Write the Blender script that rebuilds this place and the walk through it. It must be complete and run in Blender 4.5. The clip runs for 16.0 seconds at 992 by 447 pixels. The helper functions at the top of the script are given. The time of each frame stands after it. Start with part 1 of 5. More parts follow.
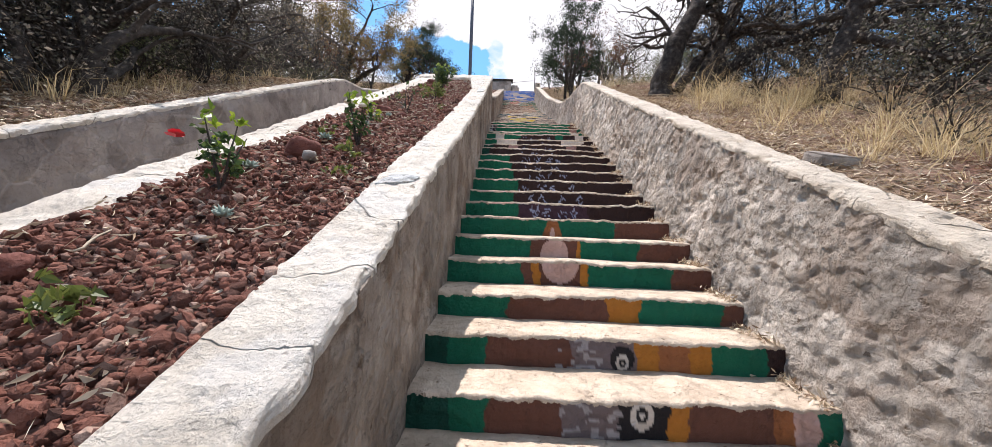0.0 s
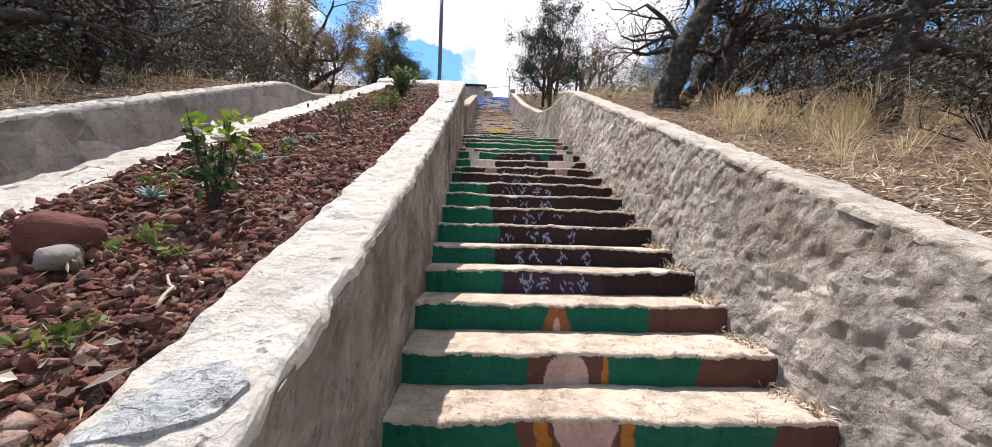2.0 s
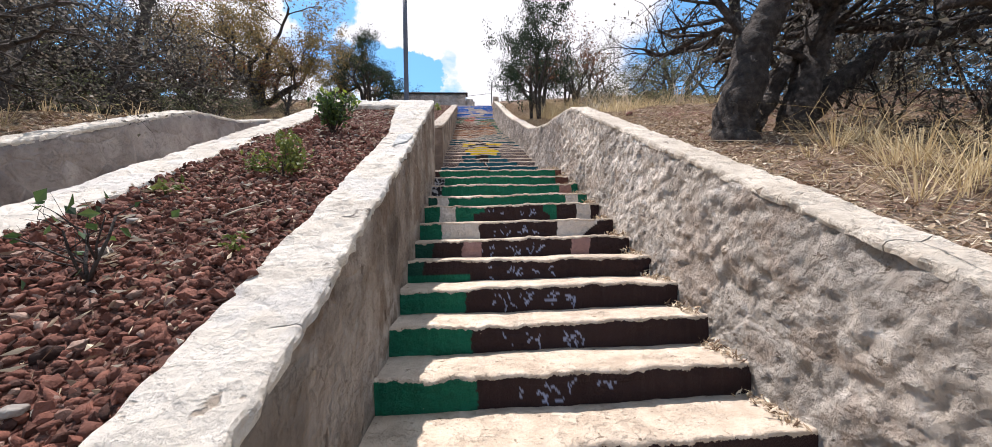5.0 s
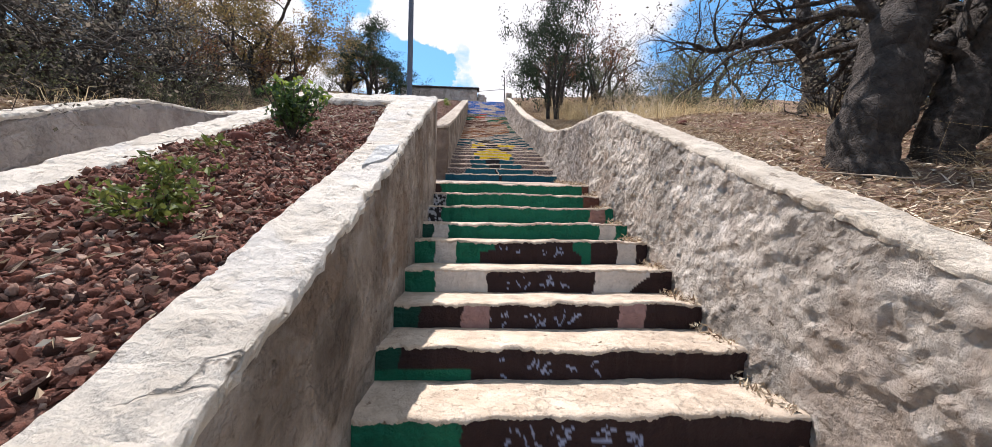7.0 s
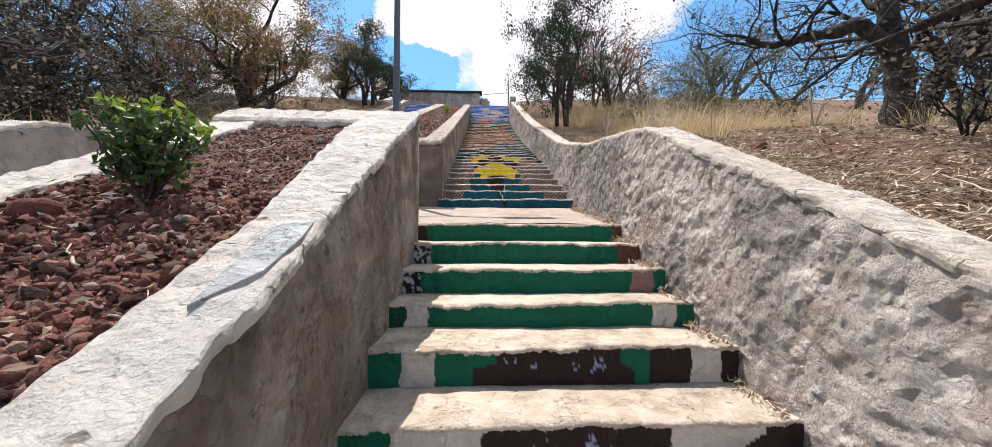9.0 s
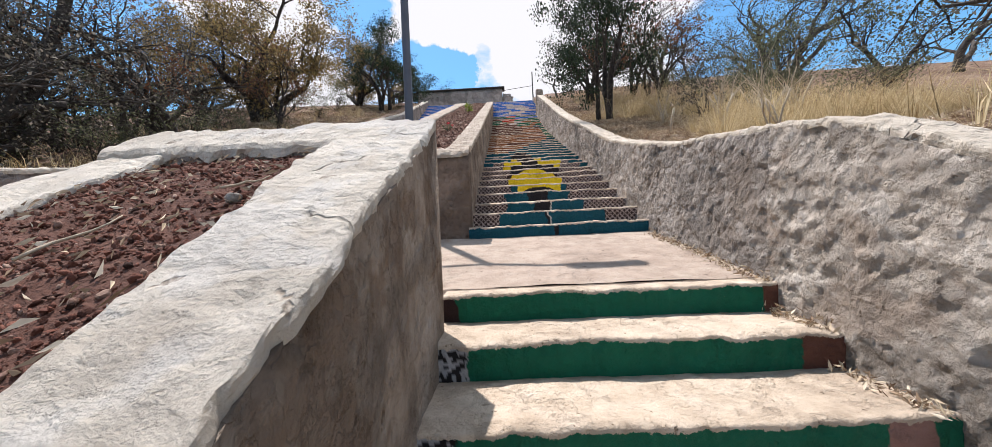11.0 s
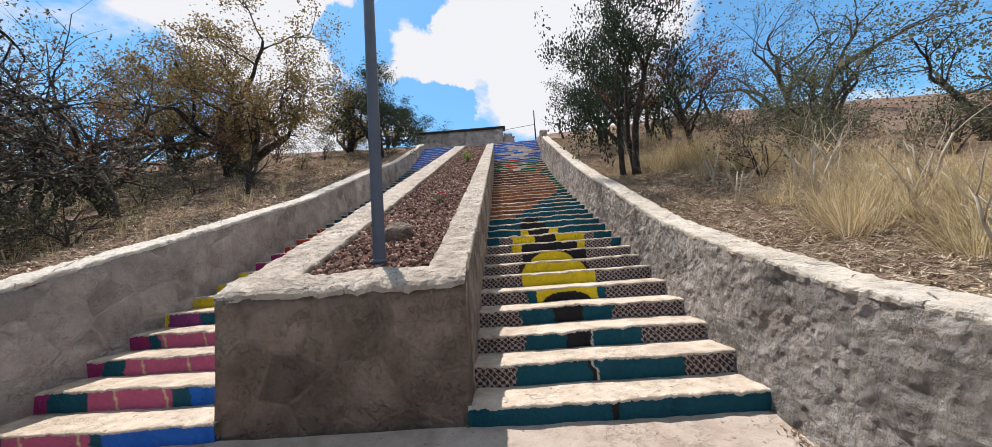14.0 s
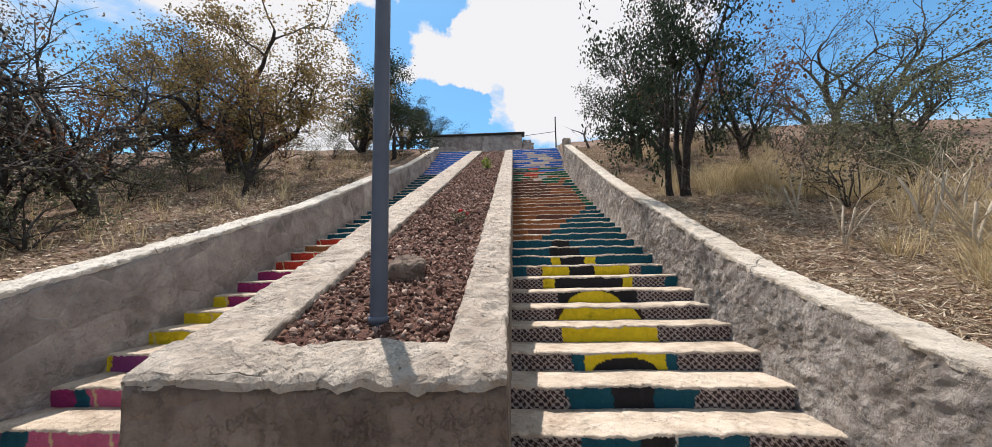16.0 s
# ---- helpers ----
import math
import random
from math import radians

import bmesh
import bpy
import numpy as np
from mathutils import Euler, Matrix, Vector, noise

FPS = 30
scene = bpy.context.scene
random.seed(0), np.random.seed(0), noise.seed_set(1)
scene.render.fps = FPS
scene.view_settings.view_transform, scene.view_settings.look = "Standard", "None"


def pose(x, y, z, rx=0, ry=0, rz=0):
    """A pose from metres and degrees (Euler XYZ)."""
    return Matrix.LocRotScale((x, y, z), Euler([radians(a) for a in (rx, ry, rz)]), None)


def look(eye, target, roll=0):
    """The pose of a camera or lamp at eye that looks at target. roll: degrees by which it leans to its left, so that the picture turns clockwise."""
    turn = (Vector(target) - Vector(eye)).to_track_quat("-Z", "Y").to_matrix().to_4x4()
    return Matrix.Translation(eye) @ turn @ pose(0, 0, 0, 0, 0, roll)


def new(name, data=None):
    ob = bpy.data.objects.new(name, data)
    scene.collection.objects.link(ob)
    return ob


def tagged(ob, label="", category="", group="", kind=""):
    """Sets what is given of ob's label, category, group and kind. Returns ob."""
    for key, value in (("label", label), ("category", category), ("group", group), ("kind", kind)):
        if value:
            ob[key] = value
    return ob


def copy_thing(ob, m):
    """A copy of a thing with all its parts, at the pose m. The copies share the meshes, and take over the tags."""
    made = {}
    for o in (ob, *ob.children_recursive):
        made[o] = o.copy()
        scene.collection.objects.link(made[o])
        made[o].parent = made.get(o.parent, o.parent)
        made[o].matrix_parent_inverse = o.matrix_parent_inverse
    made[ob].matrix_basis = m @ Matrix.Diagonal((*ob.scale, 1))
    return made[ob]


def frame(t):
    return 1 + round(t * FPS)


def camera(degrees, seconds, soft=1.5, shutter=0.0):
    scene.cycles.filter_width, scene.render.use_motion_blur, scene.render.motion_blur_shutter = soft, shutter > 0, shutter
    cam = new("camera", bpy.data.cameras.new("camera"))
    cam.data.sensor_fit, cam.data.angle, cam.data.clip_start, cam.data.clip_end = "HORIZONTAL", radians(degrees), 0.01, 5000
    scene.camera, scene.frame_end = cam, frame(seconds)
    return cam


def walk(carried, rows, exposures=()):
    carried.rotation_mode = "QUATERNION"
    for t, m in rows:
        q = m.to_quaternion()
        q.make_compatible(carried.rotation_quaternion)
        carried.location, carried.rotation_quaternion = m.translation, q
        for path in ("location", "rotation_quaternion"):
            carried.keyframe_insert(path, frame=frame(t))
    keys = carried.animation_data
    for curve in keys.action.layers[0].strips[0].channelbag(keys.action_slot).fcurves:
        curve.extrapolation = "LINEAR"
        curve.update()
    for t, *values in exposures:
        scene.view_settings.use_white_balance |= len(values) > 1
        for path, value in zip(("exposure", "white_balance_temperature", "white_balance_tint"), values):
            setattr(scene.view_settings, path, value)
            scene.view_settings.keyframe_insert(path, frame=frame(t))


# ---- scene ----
cam = camera(106.5, 16.0, soft=0.45, shutter=0.0)
ROWS = [
    (0.0, 0.265, 0.061, 0.966, 1.47, 0.11, -2.11),
    (0.5, 0.271, 0.398, 1.111, -2.63, 0.52, -5.46),
    (1.0, 0.192, 0.678, 1.199, -1.30, 2.34, -3.67),
    (1.5, 0.248, 1.021, 1.410, -1.64, 0.37, 0.07),
    (2.0, 0.216, 1.311, 1.498, -2.54, 0.88, -1.60),
    (2.5, 0.236, 1.616, 1.661, -0.79, 1.25, -0.38),
    (3.0, 0.184, 1.923, 1.784, 2.19, -0.13, -1.37),
    (3.5, 0.220, 2.196, 1.916, 2.14, -0.34, -2.55),
    (4.0, 0.248, 2.537, 2.049, 1.78, 0.59, -1.65),
    (4.5, 0.191, 2.851, 2.220, -1.41, 1.50, -3.18),
    (5.0, 0.322, 3.189, 2.448, -4.20, 1.44, 1.36),
    (5.2, 0.258, 3.281, 2.444, -5.82, 1.74, -0.43),
    (7.3, 0.351, 4.373, 2.936, -1.71, 0.31, -1.19),
    (7.5, 0.360, 4.466, 2.976, 0.83, -1.01, -2.27),
    (8.0, 0.382, 4.789, 3.084, -1.89, 0.06, -0.68),
    (8.5, 0.368, 5.068, 3.274, -5.79, 0.88, 1.24),
    (9.0, 0.417, 5.389, 3.391, -2.36, 1.10, -0.28),
    (9.5, 0.269, 5.691, 3.523, -6.37, -0.25, -3.88),
    (10.0, 0.318, 5.956, 3.669, -3.22, 2.35, -2.30),
    (10.2, 0.243, 6.165, 3.717, -1.18, 1.13, 1.03),
    (12.3, 0.206, 7.386, 4.317, 5.18, 0.42, 0.54),
    (12.5, 0.241, 7.509, 4.436, 2.82, 2.33, -2.50),
    (13.0, 0.214, 7.833, 4.584, 2.89, 2.92, 0.68),
    (13.5, 0.174, 8.138, 4.697, 3.91, 4.96, 1.25),
    (14.0, 0.135, 8.411, 4.907, 2.01, 5.20, 4.04),
    (14.5, 0.112, 8.706, 5.090, 4.55, 5.40, 3.91),
    (15.0, 0.132, 8.975, 5.133, 3.68, 6.63, 2.80),
    (15.5, 0.134, 9.168, 5.294, 4.60, 2.90, 6.50),
    (16.0, -0.143, 9.358, 5.296, 3.15, 5.90, 1.03),
]
SKY_STRENGTH, SUN_STRENGTH, SKY_GAIN = 0.041, 5.2, (1.9, 3.3, 3.75, 1)
CLOUD_SHIFT, CLOUD_RAMP, CLOUD_COLOUR = (1.3, 0.4, 0.2), (0.46, 0.54), (17.8, 18.1, 18.7, 1)
walk(cam, [(t, pose(x, y, z, 90 + pitch, roll, yaw)) for t, x, y, z, yaw, pitch, roll in ROWS], exposures=[(0.0, 0.56, 6500, 16), (9.0, 0.52, 6500, 15), (12.5, 0.30, 6500, 13), (14.0, 0.28, 6500, 12), (15.2, 0.22, 6600, 12), (16.0, 0.27, 6600, 12)])

# ---- world and sun ----
SUN_ELEVATION, SUN_TO = 67.0, Vector((-0.496, 0.868, 0.0))
world = bpy.data.worlds.new("world")
scene.world = world
world.use_nodes = True
wt = world.node_tree
wt.nodes.clear()


def wnode(kind, **values):
    n = wt.nodes.new(kind)
    for key, value in values.items():
        n.inputs[key].default_value = value
    return n


w_out = wnode("ShaderNodeOutputWorld")
w_bg = wnode("ShaderNodeBackground", Strength=SKY_STRENGTH)
w_sky = wnode("ShaderNodeTexSky")
w_sky.sky_type, w_sky.sun_disc = "NISHITA", False
w_sky.sun_elevation = radians(SUN_ELEVATION)
w_sky.sun_rotation = math.atan2(SUN_TO.x, SUN_TO.y)
w_sky.altitude, w_sky.dust_density = 100, 0.8
w_co = wnode("ShaderNodeTexCoord")
w_map = wnode("ShaderNodeMapping", Location=CLOUD_SHIFT, Scale=(1.0, 1.0, 1.9))
w_noise = wnode("ShaderNodeTexNoise", Scale=2.1, Detail=9.0, Roughness=0.55, Distortion=0.25)
w_ramp = wnode("ShaderNodeValToRGB")
w_ramp.color_ramp.elements[0].position, w_ramp.color_ramp.elements[1].position = CLOUD_RAMP
w_mix = wnode("ShaderNodeMix")
w_mix.data_type = "RGBA"
w_mix.inputs["B"].default_value = CLOUD_COLOUR
wt.links.new(w_co.outputs["Generated"], w_map.inputs["Vector"])
wt.links.new(w_map.outputs[0], w_noise.inputs["Vector"])
cloud = w_noise.outputs[0]
w_ragged = wnode("ShaderNodeTexNoise", Scale=9.0, Detail=8.0, Roughness=0.62)
wt.links.new(w_co.outputs["Generated"], w_ragged.inputs["Vector"])
w_bend = wnode("ShaderNodeVectorMath")
w_bend.operation = "MULTIPLY_ADD"
w_bend.inputs[1].default_value = (0.13, 0.13, 0.13)
wt.links.new(w_ragged.outputs["Color"], w_bend.inputs[0])
wt.links.new(w_co.outputs["Generated"], w_bend.inputs[2])
w_unit = wnode("ShaderNodeVectorMath")
w_unit.operation = "SUBTRACT"
w_unit.inputs[1].default_value = (0.065, 0.065, 0.065)
wt.links.new(w_bend.outputs[0], w_unit.inputs[0])
w_norm = wnode("ShaderNodeVectorMath")
w_norm.operation = "NORMALIZE"
wt.links.new(w_unit.outputs[0], w_norm.inputs[0])
# white clouds beyond the hilltop with blue gaps between: direction, inner and outer radius in degrees, amount
CLOUDS = [((-0.169, 0.85, 0.499), 3, 8, 0.2), ((-0.016, 0.879, 0.476), 4, 10, 0.2), ((0.092, 0.843, 0.53), 4, 9, 0.2), ((0.117, 0.909, 0.401), 3, 8, 0.2), ((-0.5, 0.66, 0.56), 4, 11, 0.2),
          ((-0.196, 0.898, 0.393), 1.5, 4.5, -0.32), ((-0.109, 0.918, 0.381), 0.8, 3.2, -0.32), ((-0.18, 0.785, 0.59), 2, 5, -0.3), ((-0.30, 0.8, 0.52), 2, 5.5, -0.3), ((0.58, 0.68, 0.45), 5, 16, -0.2), ((-0.235, 0.905, 0.352), 0.5, 2, 0.25)]
for centre, inner, outer, amount in CLOUDS:
    centre, near, full = Vector(centre).normalized(), math.cos(radians(outer)), math.cos(radians(inner))
    w_dot = wnode("ShaderNodeVectorMath")
    w_dot.operation = "DOT_PRODUCT"
    w_dot.inputs[1].default_value = centre
    w_bank = wnode("ShaderNodeMapRange")
    w_bank.inputs["From Min"].default_value, w_bank.inputs["From Max"].default_value = near, full
    w_bank.inputs["To Max"].default_value = amount
    w_sum = wnode("ShaderNodeMath")
    wt.links.new(w_norm.outputs[0], w_dot.inputs[0])
    wt.links.new(w_dot.outputs["Value"], w_bank.inputs["Value"])
    wt.links.new(cloud, w_sum.inputs[0])
    wt.links.new(w_bank.outputs[0], w_sum.inputs[1])
    cloud = w_sum.outputs[0]
w_gain = wnode("ShaderNodeMix")
w_gain.data_type, w_gain.blend_type = "RGBA", "MULTIPLY"
w_gain.inputs["Factor"].default_value = 1.0
w_gain.inputs["B"].default_value = SKY_GAIN
wt.links.new(cloud, w_ramp.inputs[0])
wt.links.new(w_ramp.outputs[0], w_mix.inputs["Factor"])
wt.links.new(w_sky.outputs[0], w_gain.inputs["A"])
wt.links.new(w_gain.outputs["Result"], w_mix.inputs["A"])
wt.links.new(w_mix.outputs["Result"], w_bg.inputs["Color"])
wt.links.new(w_bg.outputs[0], w_out.inputs[0])

sun = new("sun", bpy.data.lights.new("sun", "SUN"))
sun.data.energy, sun.data.angle, sun.data.color = SUN_STRENGTH, radians(0.5), (1.0, 0.955, 0.91)
e = radians(SUN_ELEVATION)
to_sun = SUN_TO.normalized() * math.cos(e) + Vector((0, 0, math.sin(e)))
sun.matrix_world = look(to_sun * 60 + Vector((0, 10, 5)), (0, 10, 5))

# ---- numbers of the place ----
STEP_Y = [1.774, 2.137, 2.505, 2.884, 3.233, 3.628, 4.015, 4.359, 4.732, 5.101, 5.453, 5.805, 6.182, 6.583, 6.967, 7.360, 7.791, 8.172, 8.633, 9.068]
STEP_Z = [0.176, 0.354, 0.520, 0.695, 0.868, 1.034, 1.213, 1.368, 1.548, 1.722, 1.892, 2.065, 2.228, 2.394, 2.570, 2.766, 2.922, 3.102, 3.287, 3.455]
BELOW = 6
LOW_Y = [STEP_Y[0] - 0.372 * k for k in range(BELOW, 0, -1)] + STEP_Y
LOW_Z = [STEP_Z[0] - 0.173 * k for k in range(BELOW, 0, -1)] + STEP_Z
UP_LINE = [(11.077, 3.877), (11.46, 4.05), (12.64, 4.53), (15.34, 5.51), (17.5, 6.27), (20.2, 7.29), (21.5, 7.85), (23.0, 8.53), (24.5, 9.20), (27.4, 10.87)]
UP_Y = [11.077 + 0.388 * k for k in range(35)] + [24.58 + 0.31 * k for k in range(10)]
UP_Z = [float(np.interp(y, [a for a, b in UP_LINE], [b for a, b in UP_LINE])) for y in UP_Y]
TOP_Y, TOP_Z = UP_Y[-1], UP_Z[-1]
X_LEFT, X_RIGHT = -0.17, 1.80
U_LEFT, U_RIGHT = -0.20, 1.86


def lerp_table(table, y):
    if y <= table[0][0]:
        (a, b), (c, d) = table[0], table[1]
        return b + (y - a) * (d - b) / (c - a)
    for (a, b), (c, d) in zip(table, table[1:]):
        if y <= c:
            return b + (y - a) * (d - b) / (c - a)
    return table[-1][1]


RIGHT_TOP = [(-1.0, -0.19), (8.75, 4.36), (9.1, 4.43), (9.7, 4.52), (10.6, 4.65), (11.5, 4.85), (12.74, 5.18), (13.5, 5.46), (15.0, 6.06), (16.0, 6.42), (18.0, 7.22), (24.3, 10.02), (24.5, 10.10)]
MID_TOP = [(-1.0, -0.17), (1.3, 0.85), (2.0, 1.185), (3.15, 1.685), (4.2, 2.16), (6.0, 3.03), (6.7, 3.38), (7.4, 3.74), (7.9, 4.00), (8.64, 4.36), (8.9, 4.51)]
BED_TOP = [(-1.0, -0.165), (7.4, 3.79), (7.9, 4.02), (8.64, 4.36), (8.9, 4.51)]
MIDL_TOP = [(-1.0, -0.28), (7.9, 3.96), (8.64, 4.32), (8.9, 4.49)]
LEFT_TOP = [(-1.0, -0.30), (8.55, 4.17), (9.2, 4.45), (10.4, 4.66), (11.6, 5.06), (13.4, 5.60), (16.0, 6.44), (18.84, 7.55), (22.25, 8.85), (27.3, 11.08)]
UPPER_TOP = [(11.136, 4.775), (13.5, 5.63), (24.6, 9.88), (26.0, 10.42)]


def floor_z(y):
    if y < LOW_Y[0]:
        return LOW_Z[0] - 0.173
    if y <= LOW_Y[-1]:
        return max([z for a, z in zip(LOW_Y, LOW_Z) if a <= y])
    if y <= UP_Y[0]:
        return 3.455 + (y - 9.068) * (3.747 - 3.455) / (UP_Y[0] - 9.068)
    return max([z for a, z in zip(UP_Y, UP_Z) if a <= y])


def slope_z(y):
    """A smooth line under the steps, for the feet of the walls."""
    return float(np.interp(y, LOW_Y + UP_Y, LOW_Z + UP_Z)) - 0.45


# ---- helpers ----
rng = np.random.default_rng(7)


def vnoise(p, seed=0):
    """Smooth lattice noise in -1..1 for an array of points."""
    p = np.asarray(p, float)
    i = np.floor(p).astype(np.int64)
    f = p - i
    f = f * f * (3 - 2 * f)
    total = np.zeros(len(p))
    for a in (0, 1):
        for b in (0, 1):
            for c in (0, 1):
                h = ((i[:, 0] + a) * 73856093) ^ ((i[:, 1] + b) * 19349663) ^ ((i[:, 2] + c) * 83492791) ^ (seed * 2654435 + 977)
                h = (h ^ (h >> 13)) * 1274126177
                h = ((h ^ (h >> 16)) & 0xFFFF) / 32767.5 - 1
                total += h * (f[:, 0] if a else 1 - f[:, 0]) * (f[:, 1] if b else 1 - f[:, 1]) * (f[:, 2] if c else 1 - f[:, 2])
    return total


def fbm(p, freq, seed=0, octaves=3):
    p = np.asarray(p, float)
    total, amp = np.zeros(len(p)), 1.0
    for k in range(octaves):
        total += amp * vnoise(p * freq * 2 ** k, seed + 17 * k)
        amp *= 0.5
    return total


def mesh_of(name, verts, faces, mats=(), index=None, smooth=True):
    me = bpy.data.meshes.new(name)
    me.from_pydata(np.asarray(verts, float).tolist(), [], faces if isinstance(faces, list) else faces.tolist())
    for m in mats:
        me.materials.append(m)
    if index is not None:
        me.polygons.foreach_set("material_index", np.asarray(index, np.int32))
    me.polygons.foreach_set("use_smooth", np.full(len(me.polygons), smooth))
    me.update()
    return me


def part(name, me, parent=None, label=""):
    ob = new(name, me)
    if parent:
        ob.parent = parent
    return tagged(ob, label)


def holder(name, place=(0, 0, 0)):
    ob = new(name)
    ob.location = place
    return ob


def weld(pieces):
    """One vertex and face list out of several."""
    vs, fs, n = [], [], 0
    for v, f in pieces:
        vs.append(np.asarray(v, float))
        fs += [tuple(int(k) + n for k in q) for q in f]
        n += len(v)
    return np.concatenate(vs), fs


def rounded_box(size, centre, r=0.01, seed=0, rough=0.0, cuts=1):
    bm = bmesh.new()
    bmesh.ops.create_cube(bm, size=1.0)
    for v in bm.verts:
        v.co = Vector((v.co.x * size[0], v.co.y * size[1], v.co.z * size[2]))
    if r:
        bmesh.ops.bevel(bm, geom=list(bm.edges), offset=r, segments=2, affect="EDGES")
    if cuts > 1:
        bmesh.ops.subdivide_edges(bm, edges=list(bm.edges), cuts=cuts, use_grid_fill=True)
    bm.verts.ensure_lookup_table()
    v = np.array([v.co for v in bm.verts]) + np.array(centre)
    f = [[k.index for k in q.verts] for q in bm.faces]
    bm.free()
    if rough:
        v = v + rough * np.stack([fbm(v, 7, seed), fbm(v, 7, seed + 1), fbm(v, 7, seed + 2)], 1)
    return v, f


def tube(points, radii, sides=6):
    points, radii = np.asarray(points, float), np.asarray(radii, float)
    d = np.gradient(points, axis=0)
    d /= np.linalg.norm(d, axis=1)[:, None] + 1e-9
    up = np.array([0.31, 0.17, 0.93]) if abs(d[0, 2]) < 0.8 else np.array([0.93, 0.3, 0.1])
    a = np.cross(d, up)
    a /= np.linalg.norm(a, axis=1)[:, None] + 1e-9
    b = np.cross(d, a)
    ang = np.linspace(0, 2 * math.pi, sides, endpoint=False)
    v = points[:, None, :] + radii[:, None, None] * (a[:, None, :] * np.cos(ang)[None, :, None] + b[:, None, :] * np.sin(ang)[None, :, None])
    n = len(points)
    f = []
    for i in range(n - 1):
        for k in range(sides):
            k2 = (k + 1) % sides
            f.append((i * sides + k, i * sides + k2, (i + 1) * sides + k2, (i + 1) * sides + k))
    f.append(tuple(range(sides - 1, -1, -1)))
    f.append(tuple((n - 1) * sides + k for k in range(sides)))
    return v.reshape(-1, 3), f


# ---- materials ----
def mat(name, cols, scale=5.0, rough=0.85, bump=0.4, bscale=45.0, coarse=0.7, cracks=0.0, island=False, translucent=0.0, paint=False, metal=0.0, stones=0.0, dist=0.02, stain=0.0, flake=0.0, patch=None, speck=0.0, crack_width=0.010, ledge=0.0):
    m = bpy.data.materials.new(name)
    m.use_nodes = True
    t = m.node_tree
    nodes, link = t.nodes, t.links.new
    bsdf = nodes["Principled BSDF"]
    bsdf.inputs["Roughness"].default_value = rough
    bsdf.inputs["Metallic"].default_value = metal
    bsdf.inputs["Specular IOR Level"].default_value = 0.3

    def math_node(op, a, b):
        n = nodes.new("ShaderNodeMath")
        n.operation = op
        for k, v in enumerate((a, b)):
            if isinstance(v, (int, float)):
                n.inputs[k].default_value = v
            else:
                link(v, n.inputs[k])
        return n.outputs[0]

    def noise(s, detail=5.0, roughness=0.6):
        n = nodes.new("ShaderNodeTexNoise")
        n.inputs["Scale"].default_value, n.inputs["Detail"].default_value, n.inputs["Roughness"].default_value = s, detail, roughness
        link(co, n.inputs["Vector"])
        return n.outputs[0]

    co = nodes.new("ShaderNodeTexCoord").outputs["Object"]
    ramp = nodes.new("ShaderNodeValToRGB")
    els = ramp.color_ramp.elements
    lo, hi = (0.0, 1.0) if island else (0.33, 0.67)
    while len(els) < len(cols):
        els.new(0.5)
    for k, c in enumerate(cols):
        els[k].position = lo + (hi - lo) * k / max(1, len(cols) - 1)
        els[k].color = (*c, 1)
    if island:
        fac = nodes.new("ShaderNodeNewGeometry").outputs["Random Per Island"]
    else:
        fac = math_node("ADD", math_node("MULTIPLY", noise(scale), 0.6), math_node("MULTIPLY", noise(coarse, 3.0), 0.4))
    link(fac, ramp.inputs[0])
    colour = ramp.outputs[0]
    height = noise(bscale, 6.0, 0.65)
    if flake:
        height = math_node("ADD", math_node("MULTIPLY", height, 0.5), math_node("MULTIPLY", noise(flake, 10.0, 0.72), 1.1))
    if ledge:
        # broken skins of cement that end in short sharp steps
        for size, seed_scale, depth in ((3.1, 1.0, 0.55), (7.3, 1.7, 0.40), (14.0, 2.6, 0.28)):
            lip = nodes.new("ShaderNodeMapRange")
            lip.inputs["From Min"].default_value, lip.inputs["From Max"].default_value = 0.47, 0.487
            link(noise(size, 8.0, 0.62), lip.inputs["Value"])
            where = nodes.new("ShaderNodeMapRange")
            where.inputs["From Min"].default_value, where.inputs["From Max"].default_value = 0.44, 0.54
            link(noise(seed_scale * 1.37 + 0.8, 3.0), where.inputs["Value"])
            height = math_node("ADD", height, math_node("MULTIPLY", math_node("MULTIPLY", lip.outputs[0], where.outputs[0]), depth * ledge))
    if stones:
        vor = nodes.new("ShaderNodeTexVoronoi")
        vor.feature = "DISTANCE_TO_EDGE"
        vor.inputs["Scale"].default_value = stones
        warp = nodes.new("ShaderNodeMixRGB")
        warp.inputs[0].default_value = 0.12
        link(co, warp.inputs[1])
        nn = nodes.new("ShaderNodeTexNoise")
        nn.inputs["Scale"].default_value = 3.0
        link(co, nn.inputs["Vector"])
        link(nn.outputs["Color"], warp.inputs[2])
        link(warp.outputs[0], vor.inputs["Vector"])
        edge = nodes.new("ShaderNodeMapRange")
        edge.inputs["From Max"].default_value = 0.06
        link(vor.outputs["Distance"], edge.inputs["Value"])
        cell = nodes.new("ShaderNodeTexVoronoi")
        cell.inputs["Scale"].default_value = stones
        link(warp.outputs[0], cell.inputs["Vector"])
        hsv = nodes.new("ShaderNodeHueSaturation")
        bw = nodes.new("ShaderNodeSeparateColor")
        link(cell.outputs["Color"], bw.inputs[0])
        link(math_node("ADD", math_node("MULTIPLY", bw.outputs[0], 0.7), 0.55), hsv.inputs["Value"])
        link(colour, hsv.inputs["Color"])
        mix = nodes.new("ShaderNodeMixRGB")
        link(math_node("ADD", math_node("MULTIPLY", edge.outputs[0], 0.75), 0.0), mix.inputs[0])
        link(colour, mix.inputs[1])
        link(hsv.outputs[0], mix.inputs[2])
